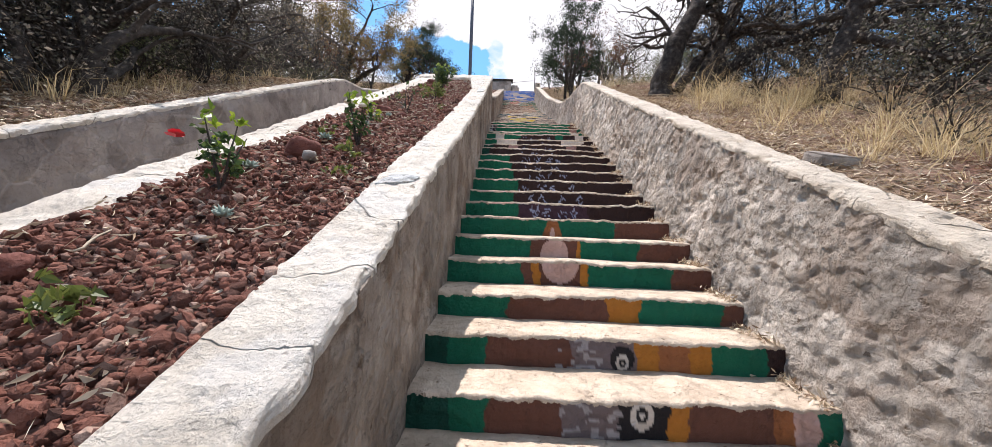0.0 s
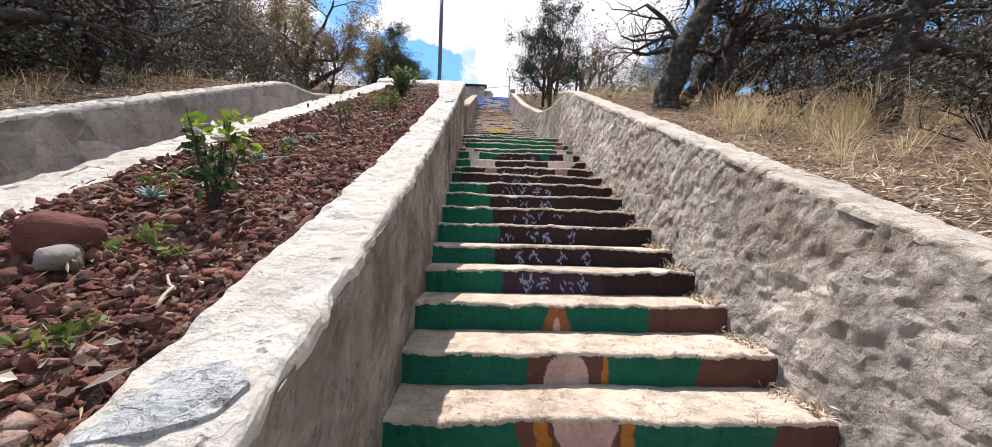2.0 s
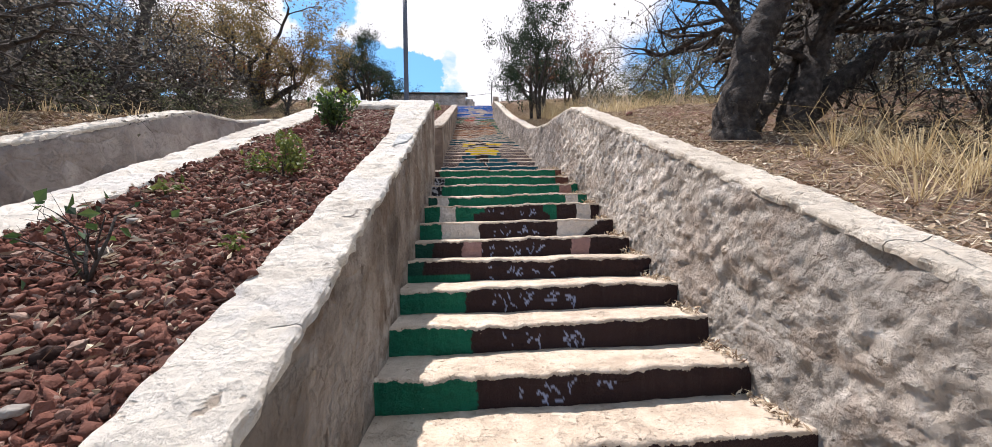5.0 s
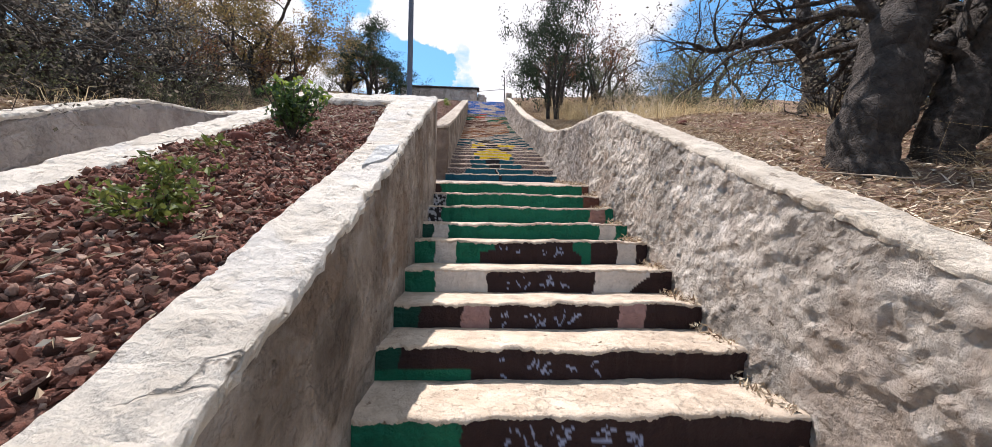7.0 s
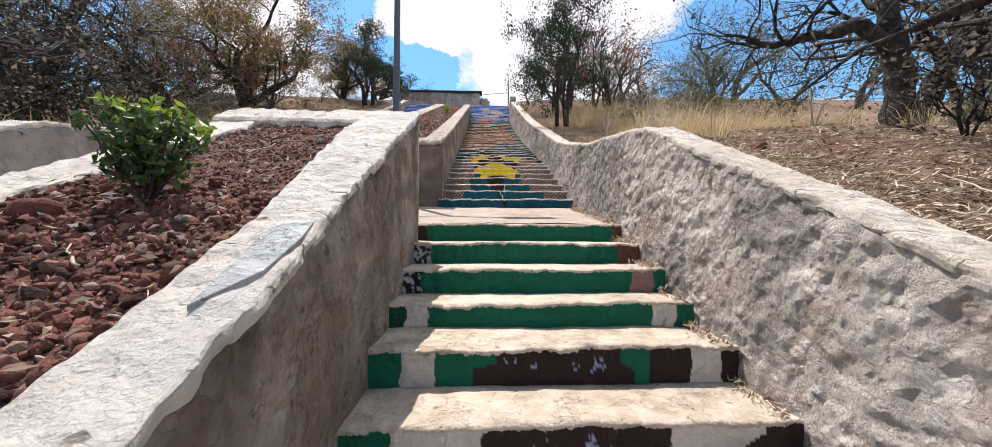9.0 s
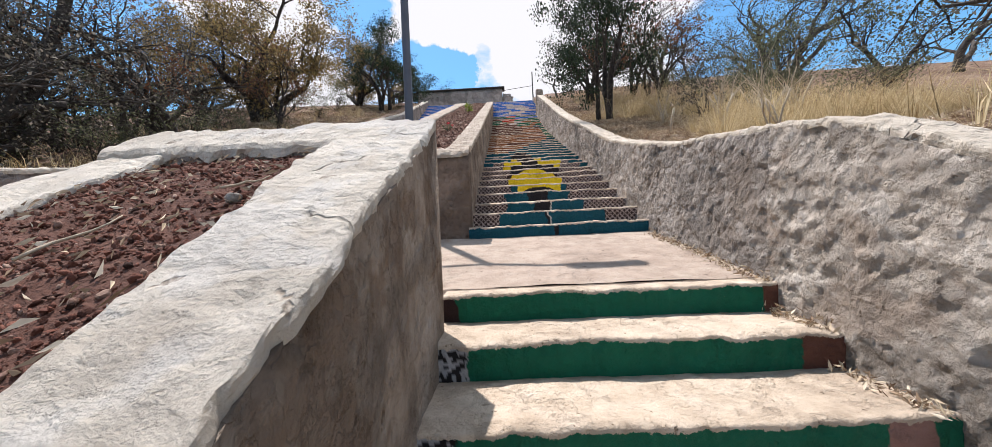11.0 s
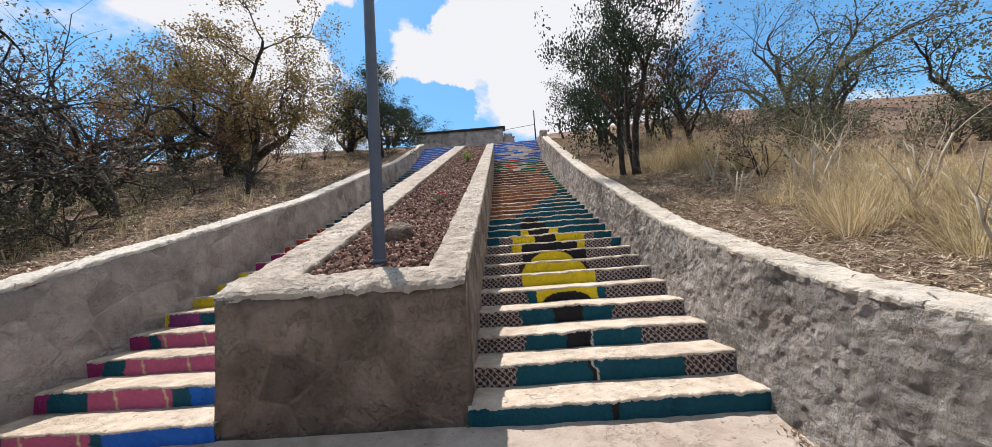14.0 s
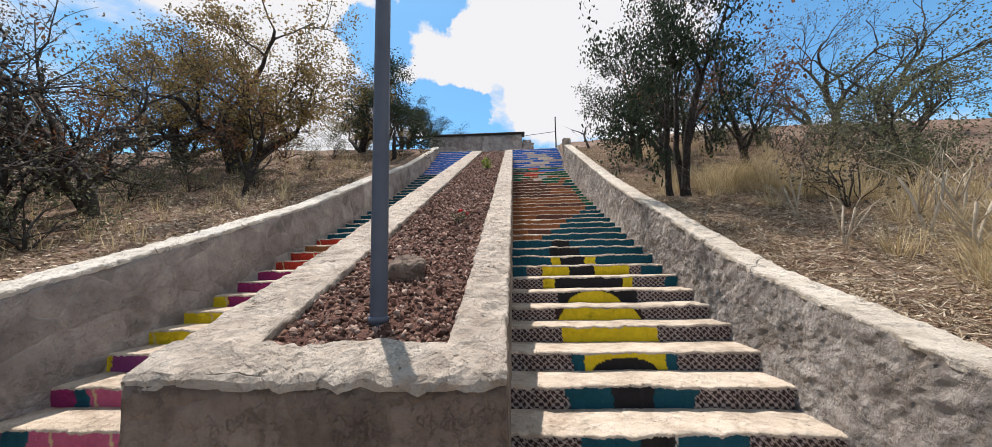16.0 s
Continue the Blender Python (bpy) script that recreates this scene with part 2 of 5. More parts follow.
        colour = mix.outputs[0]
        height = math_node("ADD", height, math_node("MULTIPLY", edge.outputs[0], 0.35))
    if cracks:
        vor = nodes.new("ShaderNodeTexVoronoi")
        vor.feature = "DISTANCE_TO_EDGE"
        vor.inputs["Scale"].default_value = cracks
        warp = nodes.new("ShaderNodeMixRGB")
        warp.inputs[0].default_value = 0.10
        link(co, warp.inputs[1])
        nn = nodes.new("ShaderNodeTexNoise")
        nn.inputs["Scale"].default_value, nn.inputs["Detail"].default_value = 5.0, 8.0
        link(co, nn.inputs["Vector"])
        link(nn.outputs["Color"], warp.inputs[2])
        longer = nodes.new("ShaderNodeVectorMath")
        longer.operation = "MULTIPLY"
        longer.inputs[1].default_value = (0.45, 1.25, 0.6)
        link(warp.outputs[0], longer.inputs[0])
        link(longer.outputs[0], vor.inputs["Vector"])
        line = nodes.new("ShaderNodeMapRange")
        line.inputs["From Max"].default_value, line.inputs["To Min"].default_value, line.inputs["To Max"].default_value = crack_width, 1.0, 0.0
        link(vor.outputs["Distance"], line.inputs["Value"])
        gate = nodes.new("ShaderNodeMapRange")
        gate.inputs["From Min"].default_value, gate.inputs["From Max"].default_value = 0.52, 0.57
        link(noise(1.6, 2.0), gate.inputs["Value"])
        amount = math_node("MULTIPLY", line.outputs[0], gate.outputs[0])
        mix = nodes.new("ShaderNodeMixRGB")
        link(math_node("MULTIPLY", amount, 0.6), mix.inputs[0])
        link(colour, mix.inputs[1])
        mix.inputs[2].default_value = (0.10, 0.085, 0.07, 1)
        colour = mix.outputs[0]
        height = math_node("SUBTRACT", height, math_node("MULTIPLY", amount, 0.8))
    if patch:
        gate = nodes.new("ShaderNodeMapRange")
        gate.inputs["From Min"].default_value, gate.inputs["From Max"].default_value = 0.56, 0.60
        link(noise(1.9, 4.0, 0.6), gate.inputs["Value"])
        mix = nodes.new("ShaderNodeMixRGB")
        link(math_node("MULTIPLY", gate.outputs[0], 0.7), mix.inputs[0])
        link(colour, mix.inputs[1])
        mix.inputs[2].default_value = (*patch, 1)
        colour = mix.outputs[0]
    if stain:
        gate = nodes.new("ShaderNodeMapRange")
        gate.inputs["From Min"].default_value, gate.inputs["From Max"].default_value = 0.52, 0.72
        link(noise(2.3, 7.0, 0.7), gate.inputs["Value"])
        mix = nodes.new("ShaderNodeMixRGB")
        mix.blend_type = "MULTIPLY"
        link(math_node("MULTIPLY", gate.outputs[0], stain), mix.inputs[0])
        link(colour, mix.inputs[1])
        mix.inputs[2].default_value = (0.45, 0.40, 0.36, 1)
        colour = mix.outputs[0]
    if speck:
        gate = nodes.new("ShaderNodeMapRange")
        gate.inputs["From Min"].default_value, gate.inputs["From Max"].default_value = 0.66, 0.72
        link(noise(speck, 3.0, 0.6), gate.inputs["Value"])
        mix = nodes.new("ShaderNodeMixRGB")
        mix.blend_type = "MULTIPLY"
        link(math_node("MULTIPLY", gate.outputs[0], 0.8), mix.inputs[0])
        link(colour, mix.inputs[1])
        mix.inputs[2].default_value = (0.38, 0.32, 0.27, 1)
        colour = mix.outputs[0]
        height = math_node("SUBTRACT", height, math_node("MULTIPLY", gate.outputs[0], 0.4))
    if paint:
        at = nodes.new("ShaderNodeAttribute")
        at.attribute_name = "paint"
        chip = nodes.new("ShaderNodeMapRange")
        chip.inputs["From Min"].default_value, chip.inputs["From Max"].default_value = 0.60, 0.68
        link(math_node("ADD", at.outputs["Alpha"], math_node("MULTIPLY", math_node("SUBTRACT", 0.5, noise(22.0, 8.0, 0.7)), 1.6)), chip.inputs["Value"])
        var = nodes.new("ShaderNodeHueSaturation")
        link(math_node("ADD", math_node("MULTIPLY", noise(26.0), 0.5), 0.75), var.inputs["Value"])
        link(at.outputs["Color"], var.inputs["Color"])
        mix = nodes.new("ShaderNodeMixRGB")
        link(chip.outputs[0], mix.inputs[0])
        link(colour, mix.inputs[1])
        link(var.outputs[0], mix.inputs[2])
        colour = mix.outputs[0]
        link(math_node("SUBTRACT", rough, math_node("MULTIPLY", at.outputs["Alpha"], 0.30)), bsdf.inputs["Roughness"])
    link(colour, bsdf.inputs["Base Color"])
    if bump:
        bn = nodes.new("ShaderNodeBump")
        bn.inputs["Strength"].default_value, bn.inputs["Distance"].default_value = bump, dist
        link(height, bn.inputs["Height"])
        link(bn.outputs[0], bsdf.inputs["Normal"])
    if translucent:
        tr = nodes.new("ShaderNodeBsdfTranslucent")
        link(colour, tr.inputs[0])
        mx = nodes.new("ShaderNodeMixShader")
        mx.inputs[0].default_value = translucent
        link(bsdf.outputs[0], mx.inputs[1])
        link(tr.outputs[0], mx.inputs[2])
        link(mx.outputs[0], nodes["Material Output"].inputs[0])
    return m


M_STEP = mat("painted_concrete", [(0.36, 0.278, 0.205), (0.56, 0.455, 0.348), (0.69, 0.58, 0.465)], 7, 0.9, 0.9, 55, paint=True, stain=0.4, flake=13.0, dist=0.028, speck=19.0, ledge=0.7)
M_LANDING = mat("landing_concrete", [(0.28, 0.215, 0.17), (0.385, 0.305, 0.245), (0.46, 0.385, 0.315)], 6, 0.92, 0.8, 50, stain=0.35, flake=11.0, dist=0.02, speck=20.0, ledge=0.7)
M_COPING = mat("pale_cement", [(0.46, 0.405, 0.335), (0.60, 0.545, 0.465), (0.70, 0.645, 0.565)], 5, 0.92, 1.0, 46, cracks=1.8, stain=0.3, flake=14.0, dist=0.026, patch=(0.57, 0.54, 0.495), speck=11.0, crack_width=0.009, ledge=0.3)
M_COPING_CREAM = mat("cream_cement", [(0.43, 0.36, 0.28), (0.58, 0.505, 0.41), (0.69, 0.615, 0.515)], 6, 0.92, 1.0, 46, cracks=1.9, stain=0.35, flake=14.0, dist=0.026, speck=12.0, crack_width=0.008, ledge=0.4)
M_COPING_WARM = mat("weathered_beige_cement", [(0.34, 0.275, 0.215), (0.49, 0.41, 0.33), (0.60, 0.52, 0.43)], 6, 0.92, 1.0, 46, cracks=2.0, stain=0.4, flake=12.0, dist=0.030, speck=13.0, crack_width=0.008, ledge=1.0)
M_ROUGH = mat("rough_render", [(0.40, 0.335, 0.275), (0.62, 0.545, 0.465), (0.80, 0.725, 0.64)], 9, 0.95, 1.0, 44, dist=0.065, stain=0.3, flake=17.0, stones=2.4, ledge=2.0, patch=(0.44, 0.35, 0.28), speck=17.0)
# rough render again in a darker tone, for the wall from the landing up
M_ROUGH_UP = mat("darker_rough_render", [(0.25, 0.21, 0.18), (0.40, 0.35, 0.305), (0.57, 0.51, 0.455)], 9, 0.95, 1.0, 44, dist=0.065, stain=0.4, flake=17.0, stones=2.6, ledge=2.0, patch=(0.30, 0.245, 0.20), speck=17.0)
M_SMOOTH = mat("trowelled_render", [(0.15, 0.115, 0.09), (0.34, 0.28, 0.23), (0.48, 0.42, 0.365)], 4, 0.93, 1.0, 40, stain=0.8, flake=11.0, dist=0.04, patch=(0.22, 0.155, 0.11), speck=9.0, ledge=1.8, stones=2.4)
M_STONEWALL = mat("rendered_stone_wall", [(0.24, 0.205, 0.19), (0.35, 0.31, 0.285), (0.46, 0.415, 0.38)], 4, 0.93, 0.9, 40, stones=3.4, stain=0.55, flake=9.0, dist=0.03, ledge=0.8)
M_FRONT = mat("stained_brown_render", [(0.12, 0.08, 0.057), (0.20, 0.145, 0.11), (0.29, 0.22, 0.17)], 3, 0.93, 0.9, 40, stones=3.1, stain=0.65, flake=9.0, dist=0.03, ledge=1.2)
M_EARTH = mat("dry_earth", [(0.11, 0.062, 0.042), (0.20, 0.128, 0.088), (0.31, 0.23, 0.165)], 3, 0.97, 0.9, 22, coarse=0.35, dist=0.05, patch=(0.15, 0.068, 0.045))
M_SOIL = mat("red_soil", [(0.065, 0.030, 0.022), (0.12, 0.056, 0.04), (0.18, 0.09, 0.065)], 9, 0.97, 1.0, 30, dist=0.04)
M_GRAVEL = mat("red_volcanic_gravel", [(0.028, 0.013, 0.009), (0.11, 0.044, 0.030), (0.21, 0.083, 0.056), (0.12, 0.049, 0.034), (0.23, 0.095, 0.065), (0.15, 0.064, 0.046), (0.38, 0.26, 0.20)], rough=0.95, bump=1.0, bscale=55, island=True, dist=0.016)
M_CLOD = mat("brown_soil_clods", [(0.05, 0.026, 0.018), (0.13, 0.066, 0.046), (0.20, 0.105, 0.075), (0.28, 0.165, 0.12), (0.46, 0.33, 0.26)], rough=0.97, bump=1.0, bscale=60, island=True, dist=0.014)
M_ROCK = mat("grey_stone", [(0.16, 0.13, 0.11), (0.27, 0.24, 0.21), (0.38, 0.35, 0.31)], 8, 0.92, 0.8, 40)
M_SLATE = mat("grey_blue_slate", [(0.40, 0.405, 0.395), (0.50, 0.505, 0.49), (0.58, 0.58, 0.56)], 6, 0.92, 1.0, 46, flake=12.0, stain=0.4, dist=0.03, ledge=1.2, speck=14.0)
M_REDROCK = mat("red_stone", [(0.09, 0.03, 0.022), (0.16, 0.06, 0.045), (0.22, 0.09, 0.07)], 9, 0.95, 1.0, 40)
M_BARK = mat("dark_bark", [(0.024, 0.019, 0.016), (0.065, 0.053, 0.045), (0.16, 0.138, 0.118)], 14, 0.95, 1.0, 40, dist=0.05, stones=22.0)
M_BARK_GREY = mat("grey_bark", [(0.028, 0.024, 0.021), (0.07, 0.06, 0.053), (0.15, 0.135, 0.12)], 9, 0.95, 1.0, 30, dist=0.03)
M_DEADWOOD = mat("bleached_twigs", [(0.35, 0.28, 0.20), (0.50, 0.43, 0.33)], 8, 0.9, 0.4, 40)
M_LEAF_OAK = mat("dull_oak_leaves", [(0.045, 0.045, 0.033), (0.09, 0.085, 0.065), (0.16, 0.14, 0.11), (0.27, 0.235, 0.19)], rough=0.7, bump=0, island=True, translucent=0.35)
M_LEAF_GOLD = mat("golden_oak_leaves", [(0.08, 0.07, 0.035), (0.20, 0.15, 0.06), (0.34, 0.24, 0.09), (0.15, 0.10, 0.055)], rough=0.7, bump=0, island=True, translucent=0.4)
M_LEAF_PINE = mat("dark_evergreen_leaves", [(0.013, 0.022, 0.012), (0.026, 0.044, 0.021), (0.042, 0.064, 0.03)], rough=0.7, bump=0, island=True, translucent=0.2)
M_LEAF_RUST = mat("rusty_leaves", [(0.09, 0.05, 0.03), (0.17, 0.075, 0.04), (0.22, 0.11, 0.06)], rough=0.7, bump=0, island=True, translucent=0.3)
M_LEAF_SHRUB = mat("grey_green_shrub_leaves", [(0.06, 0.072, 0.038), (0.115, 0.125, 0.068), (0.20, 0.20, 0.115)], rough=0.7, bump=0, island=True, translucent=0.4)
M_LEAF_ROSE = mat("rose_leaves", [(0.02, 0.045, 0.016), (0.04, 0.08, 0.026), (0.075, 0.125, 0.04), (0.13, 0.19, 0.05)], rough=0.45, bump=0, island=True, translucent=0.3)
M_LEAF_OLIVE = mat("olive_leaves", [(0.06, 0.085, 0.02), (0.12, 0.15, 0.035), (0.22, 0.24, 0.06)], rough=0.5, bump=0, island=True, translucent=0.3)
M_LEAF_LIME = mat("lime_green_leaves", [(0.10, 0.17, 0.02), (0.20, 0.29, 0.03), (0.33, 0.40, 0.05)], rough=0.45, bump=0, island=True, translucent=0.35)
M_SUCCULENT = mat("grey_green_succulent", [(0.16, 0.21, 0.17), (0.26, 0.32, 0.27)], rough=0.6, bump=0, island=True)
M_GRASS = mat("straw_grass", [(0.25, 0.18, 0.09), (0.50, 0.39, 0.21), (0.74, 0.62, 0.40), (0.36, 0.27, 0.15)], rough=0.8, bump=0, island=True, translucent=0.3)
M_LITTER = mat("leaf_litter", [(0.16, 0.10, 0.065), (0.34, 0.245, 0.16), (0.54, 0.44, 0.31), (0.72, 0.62, 0.48)], rough=0.9, bump=0, island=True, translucent=0.1)
M_POLE = mat("blue_grey_pole_paint", [(0.075, 0.085, 0.11), (0.10, 0.115, 0.145)], 6, 0.5, 0.1, 80)
M_DARK = mat("dark_roof_edge", [(0.02, 0.02, 0.022), (0.04, 0.04, 0.042)], 6, 0.8, 0.3, 40)
M_RED = mat("red_petals", [(0.55, 0.02, 0.03), (0.70, 0.06, 0.08)], rough=0.5, bump=0, island=True)
M_WHITE = mat("white_petals", [(0.75, 0.74, 0.68), (0.85, 0.83, 0.78)], rough=0.5, bump=0, island=True)
M_LAMP = mat("lamp_grey_metal", [(0.16, 0.17, 0.18), (0.22, 0.23, 0.24)], 6, 0.45, 0.1, 60)


# ---- terrain ----
def bank(y):
    if y < -6:
        return lerp_table(RIGHT_TOP, -6)
    if y < 24:
        return lerp_table(RIGHT_TOP, y)
    return lerp_table([(24, 9.88), (26.5, 10.85), (29, 11.05), (36, 10.6), (60, 8.5), (900, -20)], y)


def axis(spans):
    out = []
    for a, b, n in spans:
        out += list(np.linspace(a, b, n, endpoint=False))
    return out + [spans[-1][1]]


GX = axis([(-900, -60, 8), (-60, -14, 16), (-14, -4.25, 40), (-4.25, -3.95, 2), (-3.95, 1.95, 4), (1.95, 2.19, 2), (2.19, 9, 60), (9, 60, 24), (60, 900, 8)])
GY = axis([(-900, -40, 6), (-40, -4, 14), (-4, 28.5, 250), (28.5, 70, 30), (70, 900, 8)])
gx, gy = np.meshgrid(GX, GY)
gz = np.array([[bank(b) for a in GX] for b in GY])
gz = np.clip(gz, -8, None)
off = np.where(gx > 1.9, np.minimum(0.06 * np.clip(gx - 2.2, 0, 12), 0.5) - 0.08, np.minimum(0.03 * np.clip(-4.2 - gx, 0, 12), 0.4) - 0.14)
gp = np.stack([gx.ravel(), gy.ravel(), gx.ravel() * 0], 1)
rough = (0.05 * fbm(gp, 0.9, 3, 3) + 0.018 * fbm(gp, 5.0, 5, 2)).reshape(gx.shape)
trench = (gx > -4.1) & (gx < 2.05) & (gy < 28.2)
gz = np.where(trench, gz - 1.75, gz + off + rough)
gv = np.stack([gx.ravel(), gy.ravel(), gz.ravel()], 1)
nx, ny = len(GX), len(GY)
ii = (np.arange(ny - 1)[:, None] * nx + np.arange(nx - 1)[None, :]).ravel()
gf = np.stack([ii, ii + 1, ii + nx + 1, ii + nx], 1)
ground = part("ground", mesh_of("ground", gv, gf, [M_EARTH]))
tagged(ground, "dry brown hillside earth with scattered litter", "ground", kind="structure")


def ground_z(x, y):
    i = int(np.clip(np.searchsorted(GX, x) - 1, 0, nx - 2))
    j = int(np.clip(np.searchsorted(GY, y) - 1, 0, ny - 2))
    u, v = (x - GX[i]) / (GX[i + 1] - GX[i]), (y - GY[j]) / (GY[j + 1] - GY[j])
    return (gz[j, i] * (1 - u) + gz[j, i + 1] * u) * (1 - v) + (gz[j + 1, i] * (1 - u) + gz[j + 1, i + 1] * u) * v


# ---- steps with painted risers ----
GREEN, DGREEN, TEAL, DARKB, BROWN, PINK = (0.0, 0.115, 0.062), (0.0, 0.05, 0.032), (0.0, 0.072, 0.105), (0.027, 0.011, 0.010), (0.13, 0.052, 0.034), (0.55, 0.36, 0.31)
ORANGE, WHITE, BLACK, MAUVE, YELLOW, SCRIB = (0.42, 0.16, 0.02), (0.62, 0.56, 0.50), (0.012, 0.010, 0.012), (0.17, 0.13, 0.13), (0.72, 0.52, 0.01), (0.30, 0.34, 0.48)
PINKM, MAGENTA, BLUE, PURPLE, RED, LAV, RUST, GREY = (0.50, 0.10, 0.20), (0.30, 0.02, 0.12), (0.01, 0.13, 0.55), (0.22, 0.04, 0.16), (0.50, 0.04, 0.02), (0.25, 0.24, 0.45), (0.30, 0.11, 0.04), (0.40, 0.40, 0.42)
LOWER = {
    1: [(0, DGREEN), (.10, GREEN), (.19, BROWN), (.36, MAUVE), (.49, BLACK), (.61, ORANGE), (.655, BROWN), (.86, RUST), (.905, PINK), (.965, GREEN)],
    2: [(0, DGREEN), (.06, GREEN), (.17, BROWN), (.42, MAUVE), (.60, ORANGE), (.67, RUST), (.75, ORANGE), (.81, GREEN), (.97, DARKB)],
    3: [(0, GREEN), (.24, BROWN), (.57, ORANGE), (.68, GREEN), (.955, BROWN)],
    4: [(0, GREEN), (.29, BROWN), (.33, ORANGE), (.36, BROWN), (.515, ORANGE), (.55, GREEN), (.865, BROWN)],
    5: [(0, GREEN), (.335, BROWN), (.53, ORANGE), (.545, GREEN), (.795, BROWN)],
    6: [(0, GREEN), (.395, RUST), (.505, GREEN), (.74, BROWN)],
    7: [(0, GREEN), (.29, (0.05, 0.022, 0.035)), (.66, DARKB)],
    8: [(0, GREEN), (.265, DARKB)], 9: [(0, GREEN), (.29, DARKB)], 10: [(0, GREEN), (.26, DARKB)], 11: [(0, GREEN), (.25, DARKB)], 12: [(0, GREEN), (.23, DARKB)],
    13: [(0, DGREEN), (.06, DARKB)],
    14: [(0, DGREEN), (.08, DARKB), (.22, (0.34, 0.2, 0.18)), (.31, DARKB), (.73, (0.34, 0.2, 0.18)), (.82, DARKB)],
    15: [(0, GREEN), (.11, WHITE), (.305, DARKB), (.71, WHITE), (.93, DARKB)],
    16: [(0, GREEN), (.08, WHITE), (.18, GREEN), (.35, DARKB), (.68, GREEN), (.76, DARKB), (.87, WHITE), (.965, DARKB)],
    17: [(0, DGREEN), (.055, WHITE), (.13, GREEN), (.865, WHITE), (.95, GREEN)],
    18: [(0, GREY), (.075, GREEN), (.88, (0.3, 0.17, 0.14)), (.97, GREEN)],
    19: [(0, GREY), (.085, GREEN), (.92, BROWN)], 20: [(0, DARKB), (.03, GREEN), (.965, BROWN)]}
UPPER = {
    1: [(0, TEAL)], 2: [(0, "lat"), (.15, TEAL), (.445, BLACK), (.465, TEAL), (.80, "lat")], 3: [(0, "lat"), (.21, TEAL), (.385, BLACK), (.495, TEAL), (.72, "lat")],
    4: [(0, "lat"), (.20, TEAL), (.36, BLACK), (.50, TEAL), (.65, "lat")], 5: [(0, "lat"), (.25, TEAL), (.30, YELLOW), (.62, TEAL), (.66, "lat")],
    6: [(0, "lat"), (.24, YELLOW), (.66, "lat")], 7: [(0, "lat"), (.23, YELLOW), (.66, "lat")], 8: [(0, "lat"), (.26, BLACK), (.70, "lat")],
    9: [(0, "lat"), (.19, YELLOW), (.26, BLACK), (.67, YELLOW), (.73, "lat"), (.93, TEAL)], 10: [(0, TEAL), (.10, "lat"), (.20, YELLOW), (.37, BLACK), (.55, YELLOW), (.78, "lat"), (.86, TEAL)],
    11: [(0, TEAL), (.28, YELLOW), (.35, BLACK), (.52, YELLOW), (.60, TEAL)], 12: [(0, TEAL), (.28, BLACK), (.52, TEAL)], 13: [(0, TEAL), (.32, BLACK), (.46, TEAL)], 14: [(0, TEAL)]}
for k in range(14, 28):
    UPPER[k] = [(0, RUST if k < 24 else BROWN), (0.10 + 0.04 * (k - 14), RUST if k % 3 else BROWN), (min(0.26 + 0.10 * (k - 14), 0.9), TEAL if k < 21 else GREEN)]
UPPER.update({28: [(0, BROWN), (.55, RUST), (.8, TEAL)], 29: [(0, BROWN), (.5, GREEN), (.75, RUST), (.85, GREEN)], 30: [(0, GREEN), (.15, BROWN), (.35, WHITE), (.5, GREEN), (.8, RUST)],
              31: [(0, GREEN), (.3, RUST), (.45, GREY), (.6, RUST), (.8, GREEN)], 32: [(0, GREEN), (.2, RED), (.45, GREEN)], 33: [(0, BROWN), (.25, RED), (.6, GREEN)], 34: [(0, TEAL), (.3, GREEN), (.5, BLUE)],
              36: [(0, BLUE), (.5, GREY), (.7, BLUE)], 37: [(0, BLUE), (.2, GREY), (.6, BLUE)], 38: [(0, BLUE), (.35, WHITE), (.7, BLUE)], 39: [(0, GREY), (.4, BLUE), (.6, GREY)], 40: [(0, BLUE), (.5, WHITE), (.8, BLUE)], 42: [(0, BLUE), (.3, GREY), (.7, BLUE)], 44: [(0, BLUE)], 35: [(0, GREEN), (.3, RED), (.5, GREEN)], 41: [(0, BLUE), (.3, GREY), (.75, BLUE)], 43: [(0, BLUE), (.2, GREY), (.45, BLUE)], 45: [(0, BLUE)]})
LEFT = {1: [(0, TEAL), (.17, PINKM), (.52, TEAL), (.57, BLUE)], 2: [(0, MAGENTA), (.07, TEAL), (.26, PINKM), (.66, TEAL), (.74, BLUE)], 3: [(0, MAGENTA), (.10, TEAL), (.22, PINKM), (.80, TEAL), (.9, BLUE)],
        4: [(0, MAGENTA), (.14, TEAL), (.20, PINKM), (.85, TEAL)], 5: [(0, YELLOW), (.05, PURPLE), (.25, TEAL), (.5, PURPLE)], 6: [(0, YELLOW), (.28, PINKM)], 7: [(0, YELLOW), (.3, LAV)],
        8: [(0, YELLOW), (.12, MAGENTA), (.4, TEAL)], 9: [(0, MAGENTA), (.6, TEAL)], 10: [(0, MAGENTA)], 11: [(0, RED)], 12: [(0, RED)], 13: [(0, RUST), (.5, RED)], 14: [(0, RED), (.4, TEAL)]}
for k in range(15, 34):
    LEFT[k] = [(0, TEAL), (.3 + .03 * (k % 4), DGREEN)]
for k in range(34, 46):
    LEFT[k] = [(0, BLUE)]


